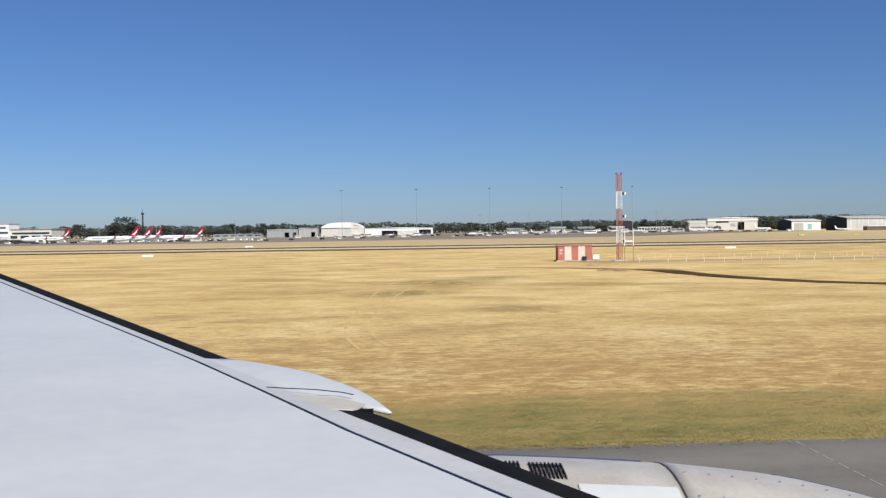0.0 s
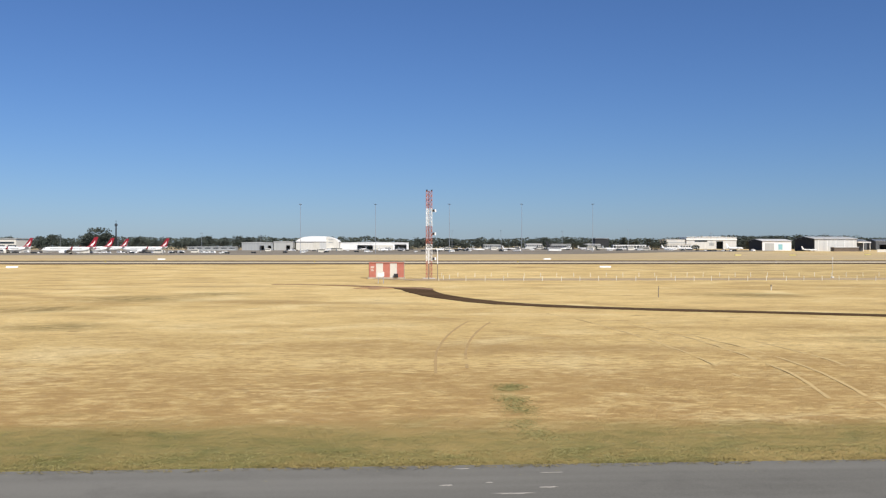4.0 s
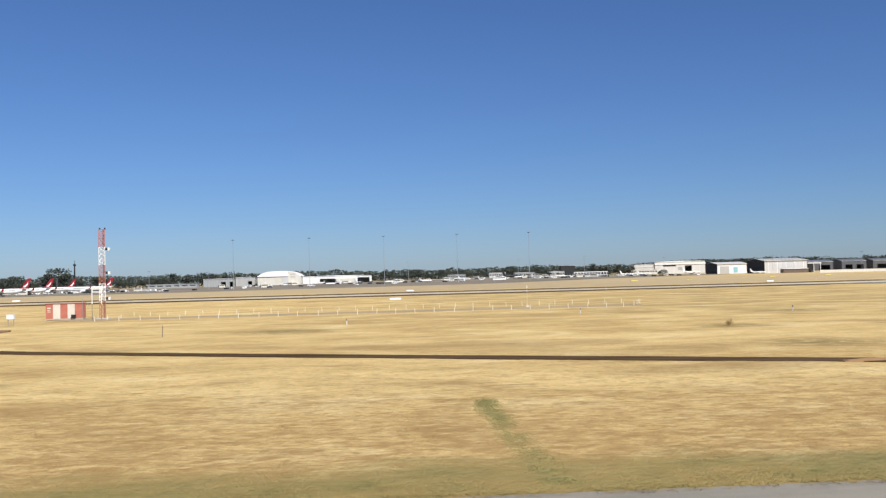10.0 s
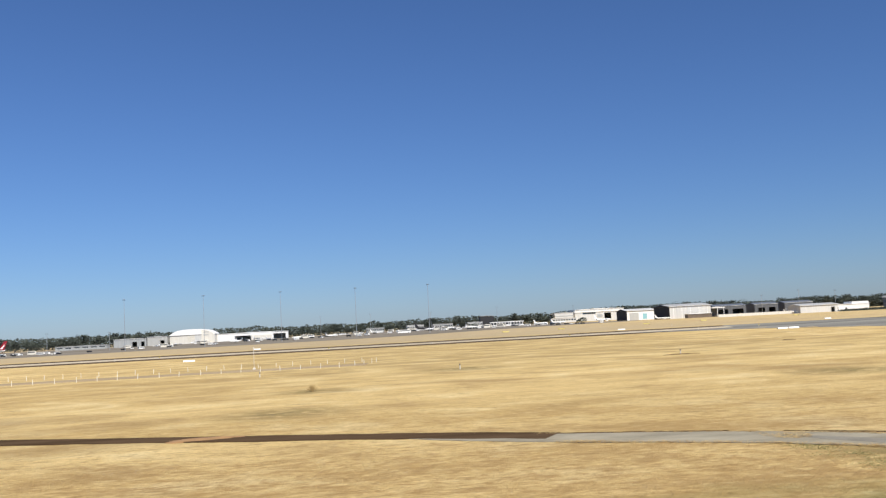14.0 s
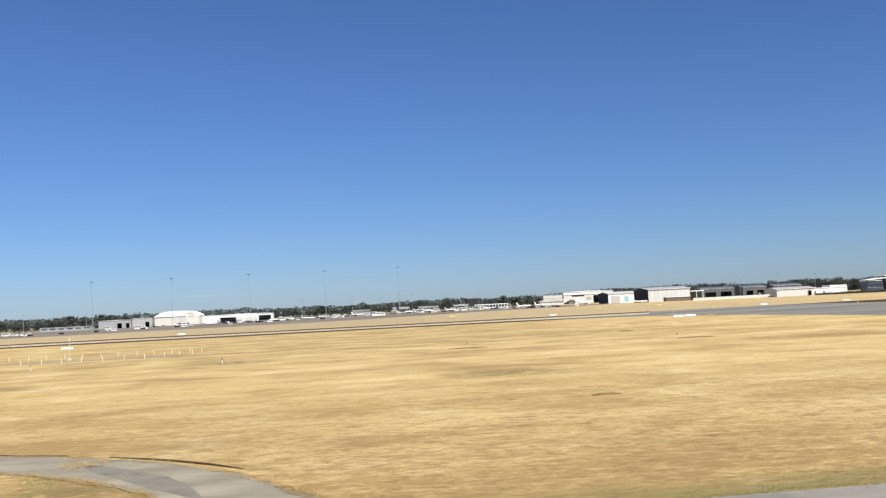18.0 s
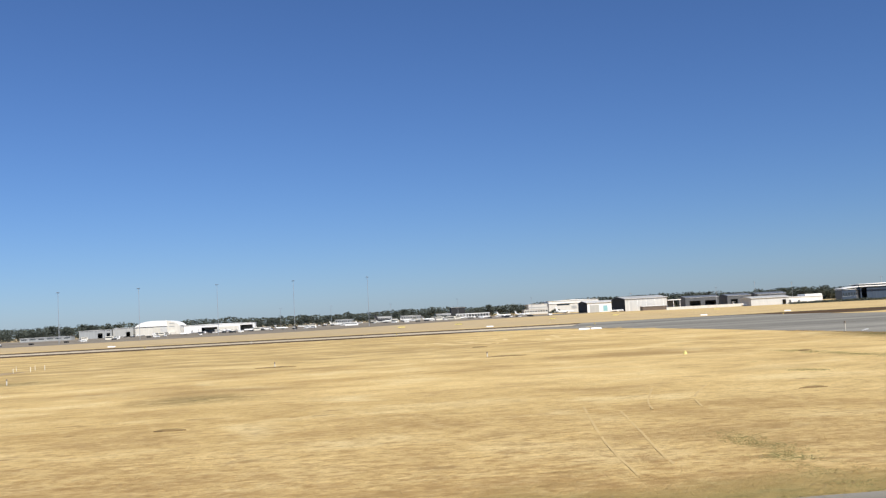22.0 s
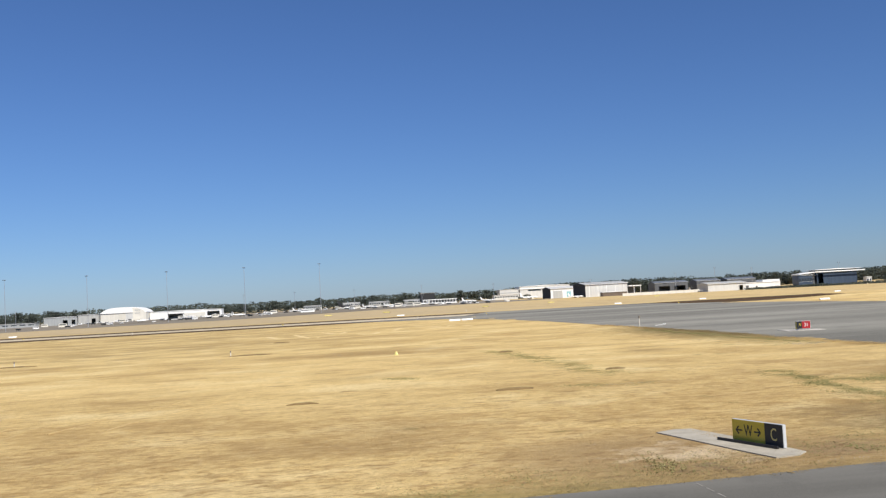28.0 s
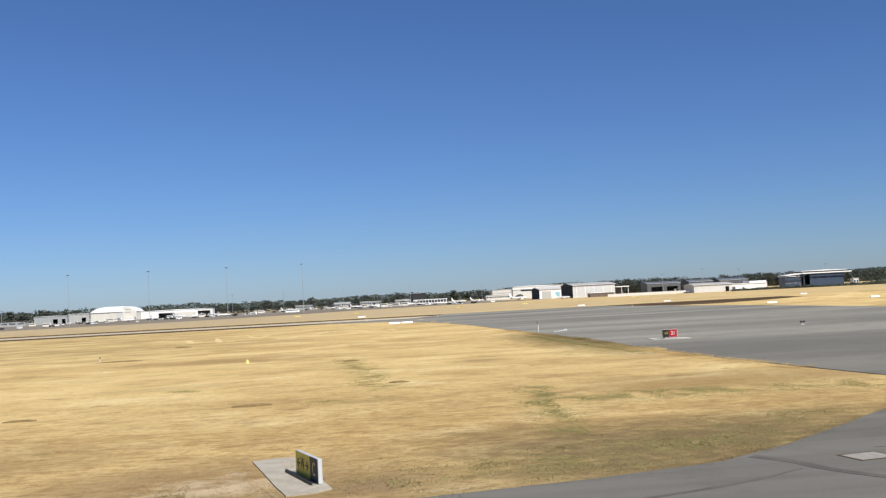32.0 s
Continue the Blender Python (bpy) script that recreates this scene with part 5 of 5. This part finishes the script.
def off_pavement(x, y):
    """True where grass grows: away from the taxiways and the service road."""
    e = np.interp(x, [p[0] for p in edge], [p[1] for p in edge], left=24.1, right=999)
    road_x = np.array([20, 27, 33, 36.5, 39, 43, 52, 63, 84, 104, 120, 133, 138.5, 142, 144.3, 146])
    road_y = np.array([137, 130, 120.5, 110, 101, 93, 84, 77.3, 67, 57.6, 50.2, 42.2, 38, 33, 27.5, 23.0])
    c = np.interp(x, road_x, road_y, left=-99, right=-99)
    half = np.where(x > 133, 5.0, np.where(x < 43, 5.0, 2.0))
    pad = (np.abs((x - 213.8) + (y - 36.4) * 0.3) < 1.2) & (y > 28.5) & (y < 37)
    return (y > e + 0.15) & (np.abs(y - c) > half) & ~pad


scatter_blades("near_grass", 560000, -35, 262, 24.1, 44, 0.022, "dry straw grass tufts beside the taxiway", BLADES, 1.6, 1, off_pavement)
scatter_blades("field_grass", 90000, -45, 290, 40, 80, 0.028, "dry straw grass across the airfield", BLADES, 1.3, 2, off_pavement)


scatter_blades("edge_grass", 9000, -35, 99, 23.75, 24.5, 0.05, "ragged straw grass hanging over the pavement edge", BLADES, 1.0, 3, on_top=True)
scatter_blades("bend_grass", 90000, 99, 250, 23.8, 52, 0.05, "ragged straw grass hanging over the pavement bend", BLADES, 1.0, 4,
               lambda x, y: np.abs(y - np.interp(x, [p[0] for p in edge], [p[1] for p in edge])) < 0.35, on_top=True)

mouth = smooth_line([(119.5, 50.2, 0.3), (123, 47.9, 1.9), (126.5, 45.6, 3.0), (130.2, 43.6, 3.6), (134.6, 41.0, 3.8), (138.2, 38.2, 3.9), (141.0, 35.0, 4.0), (142.9, 31.9, 3.9), (144.3, 28.8, 4.0)])


def beside_mouth(x, y):
    """True along the ragged sides of the service road's mouth, and where grass has crept across it."""
    p = np.array(mouth)
    d = np.hypot(x[:, None] - p[None, :, 0], y[:, None] - p[None, :, 1])
    k = d.argmin(1)
    off = d[np.arange(len(x)), k] - p[k, 2] / 2
    return ((np.abs(off + 0.05) < 0.28) & (x > 127.5)) | (np.hypot((x - 137.0) / 1.0, (y - 40.4) / 1.5) < 1.0)


scatter_blades("road_grass", 120000, 119, 147, 27, 51, 0.055, "dry grass creeping over the edges of a service road", BLADES, 1.0, 6, beside_mouth, on_top=True)
scatter_blades("verge_grass", 60000, 236, 248, 58, 150, 0.10, "long dead grass leaning over the edge of the crossing taxiway", BLADES, 1.0, 8,
               lambda x, y: np.abs(x + 0.5 - np.interp(y, [50.5, 70, 90, 110, 135, 190], [247.5, 246, 246, 247, 246.5, 246.3])) < 1.0, on_top=True)
scatter_blades("pad_grass", 2600, 213.2, 217.2, 28.7, 37.2, 0.09, "dry grass creeping over the edge of a concrete pad", BLADES, 1.0, 5,
               lambda x, y: (np.abs(np.abs(x - 214.5 + (y - 33.0) * 0.19) - 0.86) < 0.18) | (np.abs(y - 29.2) < 0.25))


def blotch(x, y, L, w, mat, name, label, cat, seed):
    """An irregular low patch lying on the ground."""
    r = random.Random(seed)
    n = 18
    pts = []
    for k in range(n):
        a = k * math.tau / n
        q = r.uniform(0.35, 1.15)
        pts.append((L / 2 * q * math.cos(a), w / 2 * q * math.sin(a)))
    bm = loft(bmesh.new(), [[(u, v, -0.2) for u, v in pts], [(u * 0.9, v * 0.9, 0.03) for u, v in pts], [(u * 0.4, v * 0.4, 0.10) for u, v in pts]])
    ob = part(name, bm, mat)
    ob.matrix_basis = pose(x, y, 0.0)
    return tagged(ob, label, cat, group=cat + " patches", kind="structure")


for i, (x, y, L, w) in enumerate(((193.1, 119.3, 6.6, 2.2), (164.6, 124.5, 7.0, 1.6), (195.5, 155.7, 3.4, 2.4), (200.0, 55.8, 2.4, 0.5), (162.4, 54.7, 2.6, 0.6),
                                  (212.4, 56.4, 3.2, 0.9), (219.3, 94.2, 2.0, 1.3), (221.4, 66.2, 2.2, 0.9))):
    blotch(x, y, L * 0.8, w * 0.45, SOIL, "bare_soil", "dark bare soil scar in dry grass", "soil", i)
def rubble(x, y, L, w, n, seed):
    """Broken pale stones and dust in the grass, joined."""
    r = random.Random(seed)
    verts, faces = [], []
    for _ in range(n):
        cx, cy, q = x + r.gauss(0, L / 4), y + r.gauss(0, w / 4), r.uniform(0.02, 0.075)
        k, z = len(verts), lie(x, y)
        for a in range(5):
            verts.append((cx + q * r.uniform(0.6, 1.3) * math.cos(a * 1.257), cy + q * r.uniform(0.6, 1.3) * math.sin(a * 1.257), z - 0.05))
        verts.append((cx + r.uniform(-0.02, 0.02), cy, z + q * r.uniform(0.25, 0.6)))
        faces += [(k + a, k + (a + 1) % 5, k + 5) for a in range(5)]
    me = bpy.data.meshes.new("rubble")
    me.from_pydata(verts, [], faces)
    me.materials.append(RUBBLE)
    tagged(new("rubble", me), "pale broken stones scattered in dry grass", "rubble", kind="stuff")


for i, (x, y, L, w, n) in enumerate(((213.0, 31.2, 4.0, 2.0, 160), (216.8, 28.3, 3.0, 0.4, 110), (219.5, 28.3, 3.0, 0.3, 70), (245.0, 79.6, 6.0, 2.6, 420), (242.5, 83, 4.0, 2.0, 90), (219.5, 55.6, 5.0, 1.0, 160))):
    rubble(x, y, L, w, n, 40 + i)


def weeds(line, spread, n, tall, seed, name="weeds"):
    """Dull green weeds along a line, joined."""
    r = random.Random(seed)
    verts, faces = [], []
    for _ in range(n):
        u = r.uniform(0, len(line) - 1.001)
        k = int(u)
        x = line[k][0] + (line[k + 1][0] - line[k][0]) * (u - k) + r.gauss(0, spread)
        y = line[k][1] + (line[k + 1][1] - line[k][1]) * (u - k) + r.gauss(0, spread)
        if noise.noise((x * 0.9, y * 0.5, 3.0)) < r.uniform(-0.5, 0.2):
            continue
        z, h = lie(x, y), tall * r.uniform(0.4, 1.2)
        for _b in range(4):
            a, b = r.uniform(0, math.tau), len(verts)
            w, lean = r.uniform(0.010, 0.024), r.uniform(1.6, 4.0) * h
            verts += [(x - math.sin(a) * w, y + math.cos(a) * w, z - 0.02), (x + math.sin(a) * w, y - math.cos(a) * w, z - 0.02), (x + math.cos(a) * lean, y + math.sin(a) * lean, z + h)]
            faces.append((b, b + 1, b + 2))
    me = bpy.data.meshes.new(name)
    me.from_pydata(verts, [], faces)
    me.materials.append(WEED_GREEN)
    tagged(new(name, me), "dull green weeds growing in a line through dry grass", "weeds", kind="stuff")


for i, (line, spread, n) in enumerate((([(86.8, 43), (86.8, 38), (86.9, 32), (87.0, 25)], 0.22, 2600), ([(218.9, 98), (219.7, 80), (220.2, 62)], 0.7, 2200), ([(215.5, 56.5), (221, 55.2)], 0.5, 260),
                                       ([(228.9, 58), (227.3, 47.8), (225.7, 37)], 0.45, 1800), ([(229.3, 49.4), (233.3, 49.5), (237.8, 49), (245.2, 47.6)], 1.0, 2600), ([(35.9, 38), (35.4, 32), (35.4, 25)], 0.24, 1100), ([(187.8, 39.5), (187, 33), (186.3, 25.5)], 0.45, 800), ([(136.5, 38), (136.2, 25)], 0.4, 900), ([(203, 27.5), (231, 33.5)], 0.8, 1500), ([(222, 30.5), (229, 33), (237, 38)], 1.5, 3000), ([(243, 80), (244, 100), (245, 125)], 1.0, 2200),
                                       ([(206, 70), (208, 69)], 0.5, 150), ([(-20, 25.5), (60, 25.2)], 0.7, 2200), ([(60, 24.9), (190, 24.8)], 0.4, 1600))):
    weeds(line, spread * 1.3, n * 6, 0.024, 70 + i)


def tyre_track(line, name="tyre_track"):
    ribbon(name, smooth_line(line, 8), -0.012, TRACK, "pale tyre track pressed into dry grass", "tyre track", "structure", 0.15, True)


for line in ([(44.3, 77.7), (45.8, 68.8), (46.5, 58.1), (46.5, 47.9), (45.9, 40.0)], [(48.2, 67.1), (49.2, 57.4), (49.1, 48.5), (48.4, 40.3), (47.0, 34.1)],
             [(49.8, 59.1), (50.4, 50.8), (50.2, 43.7), (49.3, 37.7), (47.7, 30.6)], [(52.4, 54.8), (52.4, 45.4), (51.5, 37.3), (50.3, 31.2), (49.4, 26.9)],
             [(3.5, 111.9), (0.2, 94.8), (-1.6, 69.6), (-2.1, 53.9), (-1.1, 45.3)], [(5.2, 104.4), (2.4, 90.9), (-0.2, 69.3), (-0.6, 53.7), (0.2, 46.4)],
             [(185.1, 53.4), (182.7, 41.9), (181.8, 37.1), (180.9, 31.1)], [(186.2, 50.0), (184.4, 41.2), (183.4, 36.5), (182.7, 32.7)], [(192.4, 62.9), (189.3, 54.7), (187.8, 49.6)], [(196.0, 62.5), (192.4, 55.5), (190.5, 49.6)]):
    tyre_track([(x, y, 0.12 if x > 100 else 0.17) for x, y in line])
for line in ([(37.2, 70.2), (35.3, 61.1), (33.8, 50.7), (33.2, 41.7)], [(38.9, 70.2), (36.9, 61.1), (35.4, 51.5), (34.7, 43.3)]):
    ribbon("wheel_rut", smooth_line([(x, y, 0.14) for x, y in line], 8), 0, RUT, "faint dark wheel rut curving through dry grass", "wheel rut", "structure", 0.15, True)


def scrub(x0, x1, y0, y1, tall, n, seed):
    """Low dark bushes before the far buildings, joined."""
    r = np.random.default_rng(seed)
    x, y = r.uniform(x0, x1, n), r.uniform(y0, y1, n)
    z = r.uniform(0, 1, n) * tall * (0.6 + 0.6 * np.array([noise.noise((a * 0.09, 2.2, 0)) for a in x])) + np.array([land(a, b) for a, b in zip(x, y)])
    v = (np.stack([x, y, z], 1)[:, None, :] + r.uniform(-0.7, 0.7, (n, 4, 3))).reshape(-1, 3)
    b = np.arange(n)[:, None] * 4
    me = bpy.data.meshes.new("scrub")
    me.from_pydata(v.tolist(), [], np.concatenate([b + np.array([0, 1, 2]), b + np.array([1, 2, 3]), b + np.array([0, 2, 3])]).tolist())
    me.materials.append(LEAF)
    tagged(new("scrub", me), "low dark scrub along the airfield boundary", "bushes", kind="stuff")


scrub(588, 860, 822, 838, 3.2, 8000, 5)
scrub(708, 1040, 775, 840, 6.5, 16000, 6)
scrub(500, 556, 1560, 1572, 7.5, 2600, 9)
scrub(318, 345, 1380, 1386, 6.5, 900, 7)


# pale dusty margin of the taxiway, its inner side worn ragged
def dusty_margin():
    r = random.Random(31)
    xs = [44 + 1.5 * k for k in range(108)]
    outer = [(x, float(np.interp(x, [p[0] for p in edge], [p[1] for p in edge], left=24.1)) - 0.02) for x in xs]
    inner = [(x, y - (1.0 + 1.0 * min((x - 44) / 60, (206 - x) / 14, 1.0)) * (1.0 + 0.35 * noise.noise((x * 0.17, 3.0, 0)) + 0.18 * r.uniform(-1, 1)) * min((x - 43) / 22, (206.5 - x) / 8, 1.0)) for x, y in outer]
    verts = [(x, y, 0.0195) for x, y in outer] + [(x, y, 0.0195) for x, y in inner]
    n = len(xs)
    me = bpy.data.meshes.new("dusty_margin")
    me.from_pydata(verts, [], [(n + k, n + k + 1, k + 1, k) for k in range(n - 1)])
    me.materials.append(DUSTY)
    tagged(new("dusty_margin", me), "pale dusty worn margin of the asphalt taxiway", "taxiway", kind="structure")


dusty_margin()
# joints and covers in the taxiway
for x, y0 in ((10.4, 24.0), (211.1, 26.3), (128.0, 24.0)):
    j = thing("pavement_joint", "broken pale sealing line across the taxiway", "pavement joint", (x, y0, 0.015), group="pavement joints", kind="structure")
    for k in range(7):
        part("seal_strip", B(-0.018, 0.018, -0.75 * k - 0.60, -0.75 * k - 0.08, -0.02, 0.006), SEAL, j)
pit = thing("pit_cover", "pale square pit cover set in the taxiway", "pit cover", (232.7, 28.2, 0.015), 8, kind="structure")
part("cover", B(-0.6, 0.6, -0.5, 0.5, -0.05, 0.01), SEAL, pit)
part("rim", B(-0.7, 0.7, -0.6, 0.6, -0.06, 0.005), ASPHALT_DARK, pit)

blotch(110.8, 54.4, 6.5, 1.7, RED_SOIL, "red_soil", "rusty red soil washed over the service road", "soil", 61)
for i, (x, y, L, w) in enumerate(((32.3, 22.1, 0.5, 0.35), (33.3, 22.3, 0.3, 0.2), (32.8, 23.7, 0.7, 0.15), (33.7, 21.3, 1.6, 0.3), (34.9, 23.2, 0.9, 0.12), (34.6, 21.8, 0.8, 0.3), (54.3, 23.0, 0.9, 0.3), (55.6, 23.0, 0.5, 0.2), (56.4, 22.9, 0.6, 0.25), (57.8, 23.1, 0.7, 0.2), (77.5, 22.6, 0.6, 0.2))):
    b = blotch(x, y, L, w * 0.6, SEAL, "paint_scrap", "pale worn paint scrap on the taxiway", "paint", 80 + i)
    b.location.z = 0.0
    b.scale.z = 0.25

# rubber laid down where wheels turn into the crossing taxiway
for line in ([(229.6, 29.6, 0.5), (230.3, 28.2, 0.42), (230.6, 26.8, 0.4), (231.4, 25.1, 0.4), (233.0, 22.6, 0.4)],
             [(222.0, 24.2, 0.1), (225.1, 25.0, 0.2), (226.7, 25.5, 0.22), (228.4, 26.2, 0.2), (229.6, 26.9, 0.06), (230.0, 27.1, 0.02)],
             [(233.8, 29.6, 0.1), (236.5, 29.2, 0.35), (240.0, 29.6, 0.35), (244.0, 31.5, 0.35)]):
    ribbon("rubber_mark", smooth_line(line, 8), 0.0205 + 0.0025 * len(line) - 0.01, SKID, "dark curved tyre mark on grey asphalt", "tyre mark", "structure", 0.02)

# faint loops left by a mower out in the field
for k in range(7):
    cx, cy = 193.0 + 6.2 * k, 182.0 + 5.0 * (k % 3) + 1.5 * k
    line = [(cx - 3.4 + 0.9 * i, cy + 9.0 * math.sin(0.75 * i + k) - 2.0 * i * (k % 2), 0.05 + 1.1 * math.sin(math.pi * i / 7)) for i in range(8)]
    ribbon("mower_loop", smooth_line(line, 6), 0, TRACK_PALE, "pale looping mower track in dry grass", "mower track", "structure", 0.15, True)

blotch(30.2, 124.5, 6.0, 8.5, RED_SOIL, "red_soil", "rusty red soil heaped at the end of the service road", "soil", 63)


# ---- the wing and engine beside the first stretch of the way ----
def aircraft_wing():
    a = thing("aircraft_wing", "white swept airliner wing with a dark leading edge and an engine", "aircraft wing", (0, 0, 0))

    def nose(y):
        return 5.45 - 0.6 * y, 3.3 + 0.05 * y

    def chord(y):
        return 10.6 - 0.32 * y

    def top(y, c):
        x, z = nose(y)
        u = max(c, 0) / chord(y)
        return x - c, z + 0.30 * chord(y) / 8 * u ** 0.5 * (1 - u)

    def gap(y, back=0.0):
        """Where the slat ends: close behind the edge outboard, further back inboard."""
        return float(np.interp(y, [8.3, 9.4, 11.0, 12.3], [0.76, 0.69, 0.60, 0.56])) + back

    def strip(name, c0, c1, mat, label="", under=0.12, drop=0.0, y0=1.2, y1=26.0, n=5):
        rings = []
        for y in [y0 + (y1 - y0) * k / 14 for k in range(15)]:
            lo = c0(y) if callable(c0) else c0
            hi = c1(y) if callable(c1) else c1
            cc = [lo + (min(hi, chord(y)) - lo) * i / n for i in range(n + 1)]
            up = [(top(y, c)[0], y, top(y, c)[1] - drop) for c in cc]
            dn = [(top(y, c)[0], y, top(y, c)[1] - drop - under * (0.5 + 2.2 * math.sin(math.pi * min(c / chord(y), 1.0)))) for c in cc[::-1]]
            rings.append(up + dn)
        return part(name, loft(bmesh.new(), rings), mat, a, label, smooth=False)

    strip("leading_edge", 0.0, 0.40, EDGE_BLACK, "black leading edge strip", y0=12.05)
    strip("leading_edge", 0.0, 0.40, EDGE_BLACK, "black leading edge strip", y1=9.15)
    strip("leading_edge", 0.0, 0.40, WING_WHITE, "pale leading edge under a fairing", y0=9.15, y1=12.05)
    strip("slat", 0.40, gap, SLAT, "grey-white slat")
    strip("slat_gap", gap, lambda y: gap(y, 0.05), EDGE_BLACK, "thin dark gap behind the slat", drop=0.02)
    strip("wing_skin", lambda y: gap(y, 0.05), 99.0, WING_WHITE, "smooth grey-white upper skin", n=12)
    # fairing over the engine pylon: thin at its outer end, blunt at the inner
    bm = bmesh.new()
    rings = []
    for k in range(15):
        u = k / 14
        y = 12.1 - 2.95 * u
        x, z = nose(y)
        fore = 0.40 * min(1.0, (u / 0.35)) ** 0.8 * max(1 - (max(0, u - 0.6) / 0.4) ** 1.5 * 0.72, 0.1)
        back = 0.42 if u < 0.55 else 0.42 - 0.48 * (u - 0.55) / 0.45
        h = 0.02 + 0.05 * math.sin(math.pi * min(u * 1.05 + 0.02, 1))
        mid, half = x + (fore - back) / 2, (fore + back) / 2
        rings.append([(mid + half * math.cos(q * math.tau / 16), y, z + 0.02 + h * math.sin(q * math.tau / 16)) for q in range(16)])
    fair = part("pylon_fairing", loft(bm, rings), WING_WHITE, a, "smooth white pylon fairing", smooth=True)
    for k in range(5):
        y = 9.15 + 0.09 * k
        x, z = nose(y)
        part("notch_step", B(x - 0.40 + 0.035 * k, x - 0.06 - 0.05 * k, y, y + 0.094, z - 0.02, z + 0.05), EDGE_BLACK, fair)
    bm = bmesh.new()
    slit = [(-1.20, 10.05), (-1.02, 9.98), (-0.70, 9.88), (-0.42, 9.72), (-0.30, 9.60)]
    for (x0, y0), (x1, y1) in zip(slit, slit[1:]):
        rod(bm, (x0, y0, 3.405 + 0.05 * y0), (x1, y1, 3.405 + 0.05 * y1), 0.005, 0.005, 6)
    part("fairing_slit", bm, EDGE_BLACK, fair, "dark slit across the fairing")
    q = [(-0.98, 9.88), (-0.44, 9.66), (-0.18, 9.34), (-0.26, 9.18), (-0.50, 9.16)]
    part("fairing_panel", loft(bmesh.new(), [[(x, y, 3.80) for x, y in q], [(x, y, 3.366 + 0.05 * y) for x, y in q]]), SLAT_BEIGE, fair, "beige worn panel of the fairing")
    # engine
    cy, cz = 7.9, 2.12
    along = [-2.2, -1.0, 0.0, 1.0, 1.5, 2.0, 2.25, 2.5, 3.0, 3.25, 3.5, 3.75, 4.0, 4.3, 4.6, 4.9, 5.15]
    wide = [1.30, 1.46, 1.50, 1.483, 1.451, 1.413, 1.394, 1.365, 1.301, 1.264, 1.215, 1.153, 1.089, 1.00, 0.90, 0.80, 0.74]

    def radius(x):
        return float(np.interp(x, along, wide))

    def cowl(x0, x1, n, a0=0.0, a1=360.0, proud=0.0):
        rings, m = [], 48
        for k in range(n + 1):
            x = x0 + (x1 - x0) * k / n
            r = radius(x) + proud
            full = a1 - a0 >= 360
            out = [(x, cy + r * math.cos(radians(a0 + (a1 - a0) * q / m)), cz + r * math.sin(radians(a0 + (a1 - a0) * q / m))) for q in range(m if full else m + 1)]
            if not full:
                out += [(p[0], cy + (p[1] - cy) * (1 - 0.03 / r), cz + (p[2] - cz) * (1 - 0.03 / r)) for p in out[::-1]]
            rings.append(out)
        return loft(bmesh.new(), rings)
    e = part("engine_cowl", cowl(-2.2, 2.34, 10), ALLOY, a, "polished alloy rear cowl", smooth=True)
    fan = part("fan_cowl", cowl(2.344, 4.3, 18, proud=0.008), ALLOY, a, "polished alloy fan cowl", smooth=True)
    part("inlet_lip", cowl(4.3, 5.15, 8, proud=0.004), STEEL, a, "bare metal inlet lip", smooth=True)
    # blue overlays on the crest paint the reflection in
    part("reflection_band", cowl(3.35, 4.29, 10, 55, 81, 0.014), COWL_BLUE, fan, "dark blue band coloured in as a reflection on the crest")
    part("seam", cowl(2.325, 2.34, 1, 0, 360, 0.006), BLACK, e, "dark seam between the cowls")
    part("access_panel", cowl(1.50, 2.29, 3, 108, 140, 0.012), WING_WHITE, e, "grey-white access panel")
    part("crest_strip", cowl(0.4, 2.19, 6, 60, 78.5, 0.010), COWL_BLUE, e, "dark blue strip coloured in as a reflection along the crest")
    for x0, n, lo, hi in ((0.97, 4, 93, 101), (1.16, 9, 93.5, 105)):
        for k in range(n):
            x = x0 + 0.032 * k
            part("louvre", cowl(x, x + 0.014, 1, lo, hi, 0.016), EDGE_BLACK, e)
    for k in range(10):
        for ang in (96, 112):
            x = 2.44 + 0.2 * k
            r = radius(x) + 0.01
            part("rivet", rod(bmesh.new(), (x, cy + r * math.cos(radians(ang)), cz + r * math.sin(radians(ang))), (x, cy + (r + 0.006) * math.cos(radians(ang)), cz + (r + 0.006) * math.sin(radians(ang))), 0.012, seg=6), STEEL, fan)
    part("pylon", B(-2.4, 0.2, cy - 0.2, cy + 0.2, 2.9, 3.45), WING_WHITE, a)
    # main gear carries it on the pavement
    part("gear_leg", rod(bmesh.new(), (-3.2, 4.2, 0.7), (-3.2, 4.2, 3.2), 0.22, seg=12), STEEL, a)
    part("bogie_beam", B(-4.3, -2.1, 4.1, 4.3, 0.62, 0.82), STEEL, a)
    for x in (-4.2, -2.2):
        for s in (-1, 1):
            part("wheel", rod(bmesh.new(), (x, 4.2 + s * 0.35, 0.74), (x, 4.2 + s * 0.85, 0.74), 0.70, seg=20), RUBBER, a)


aircraft_wing()
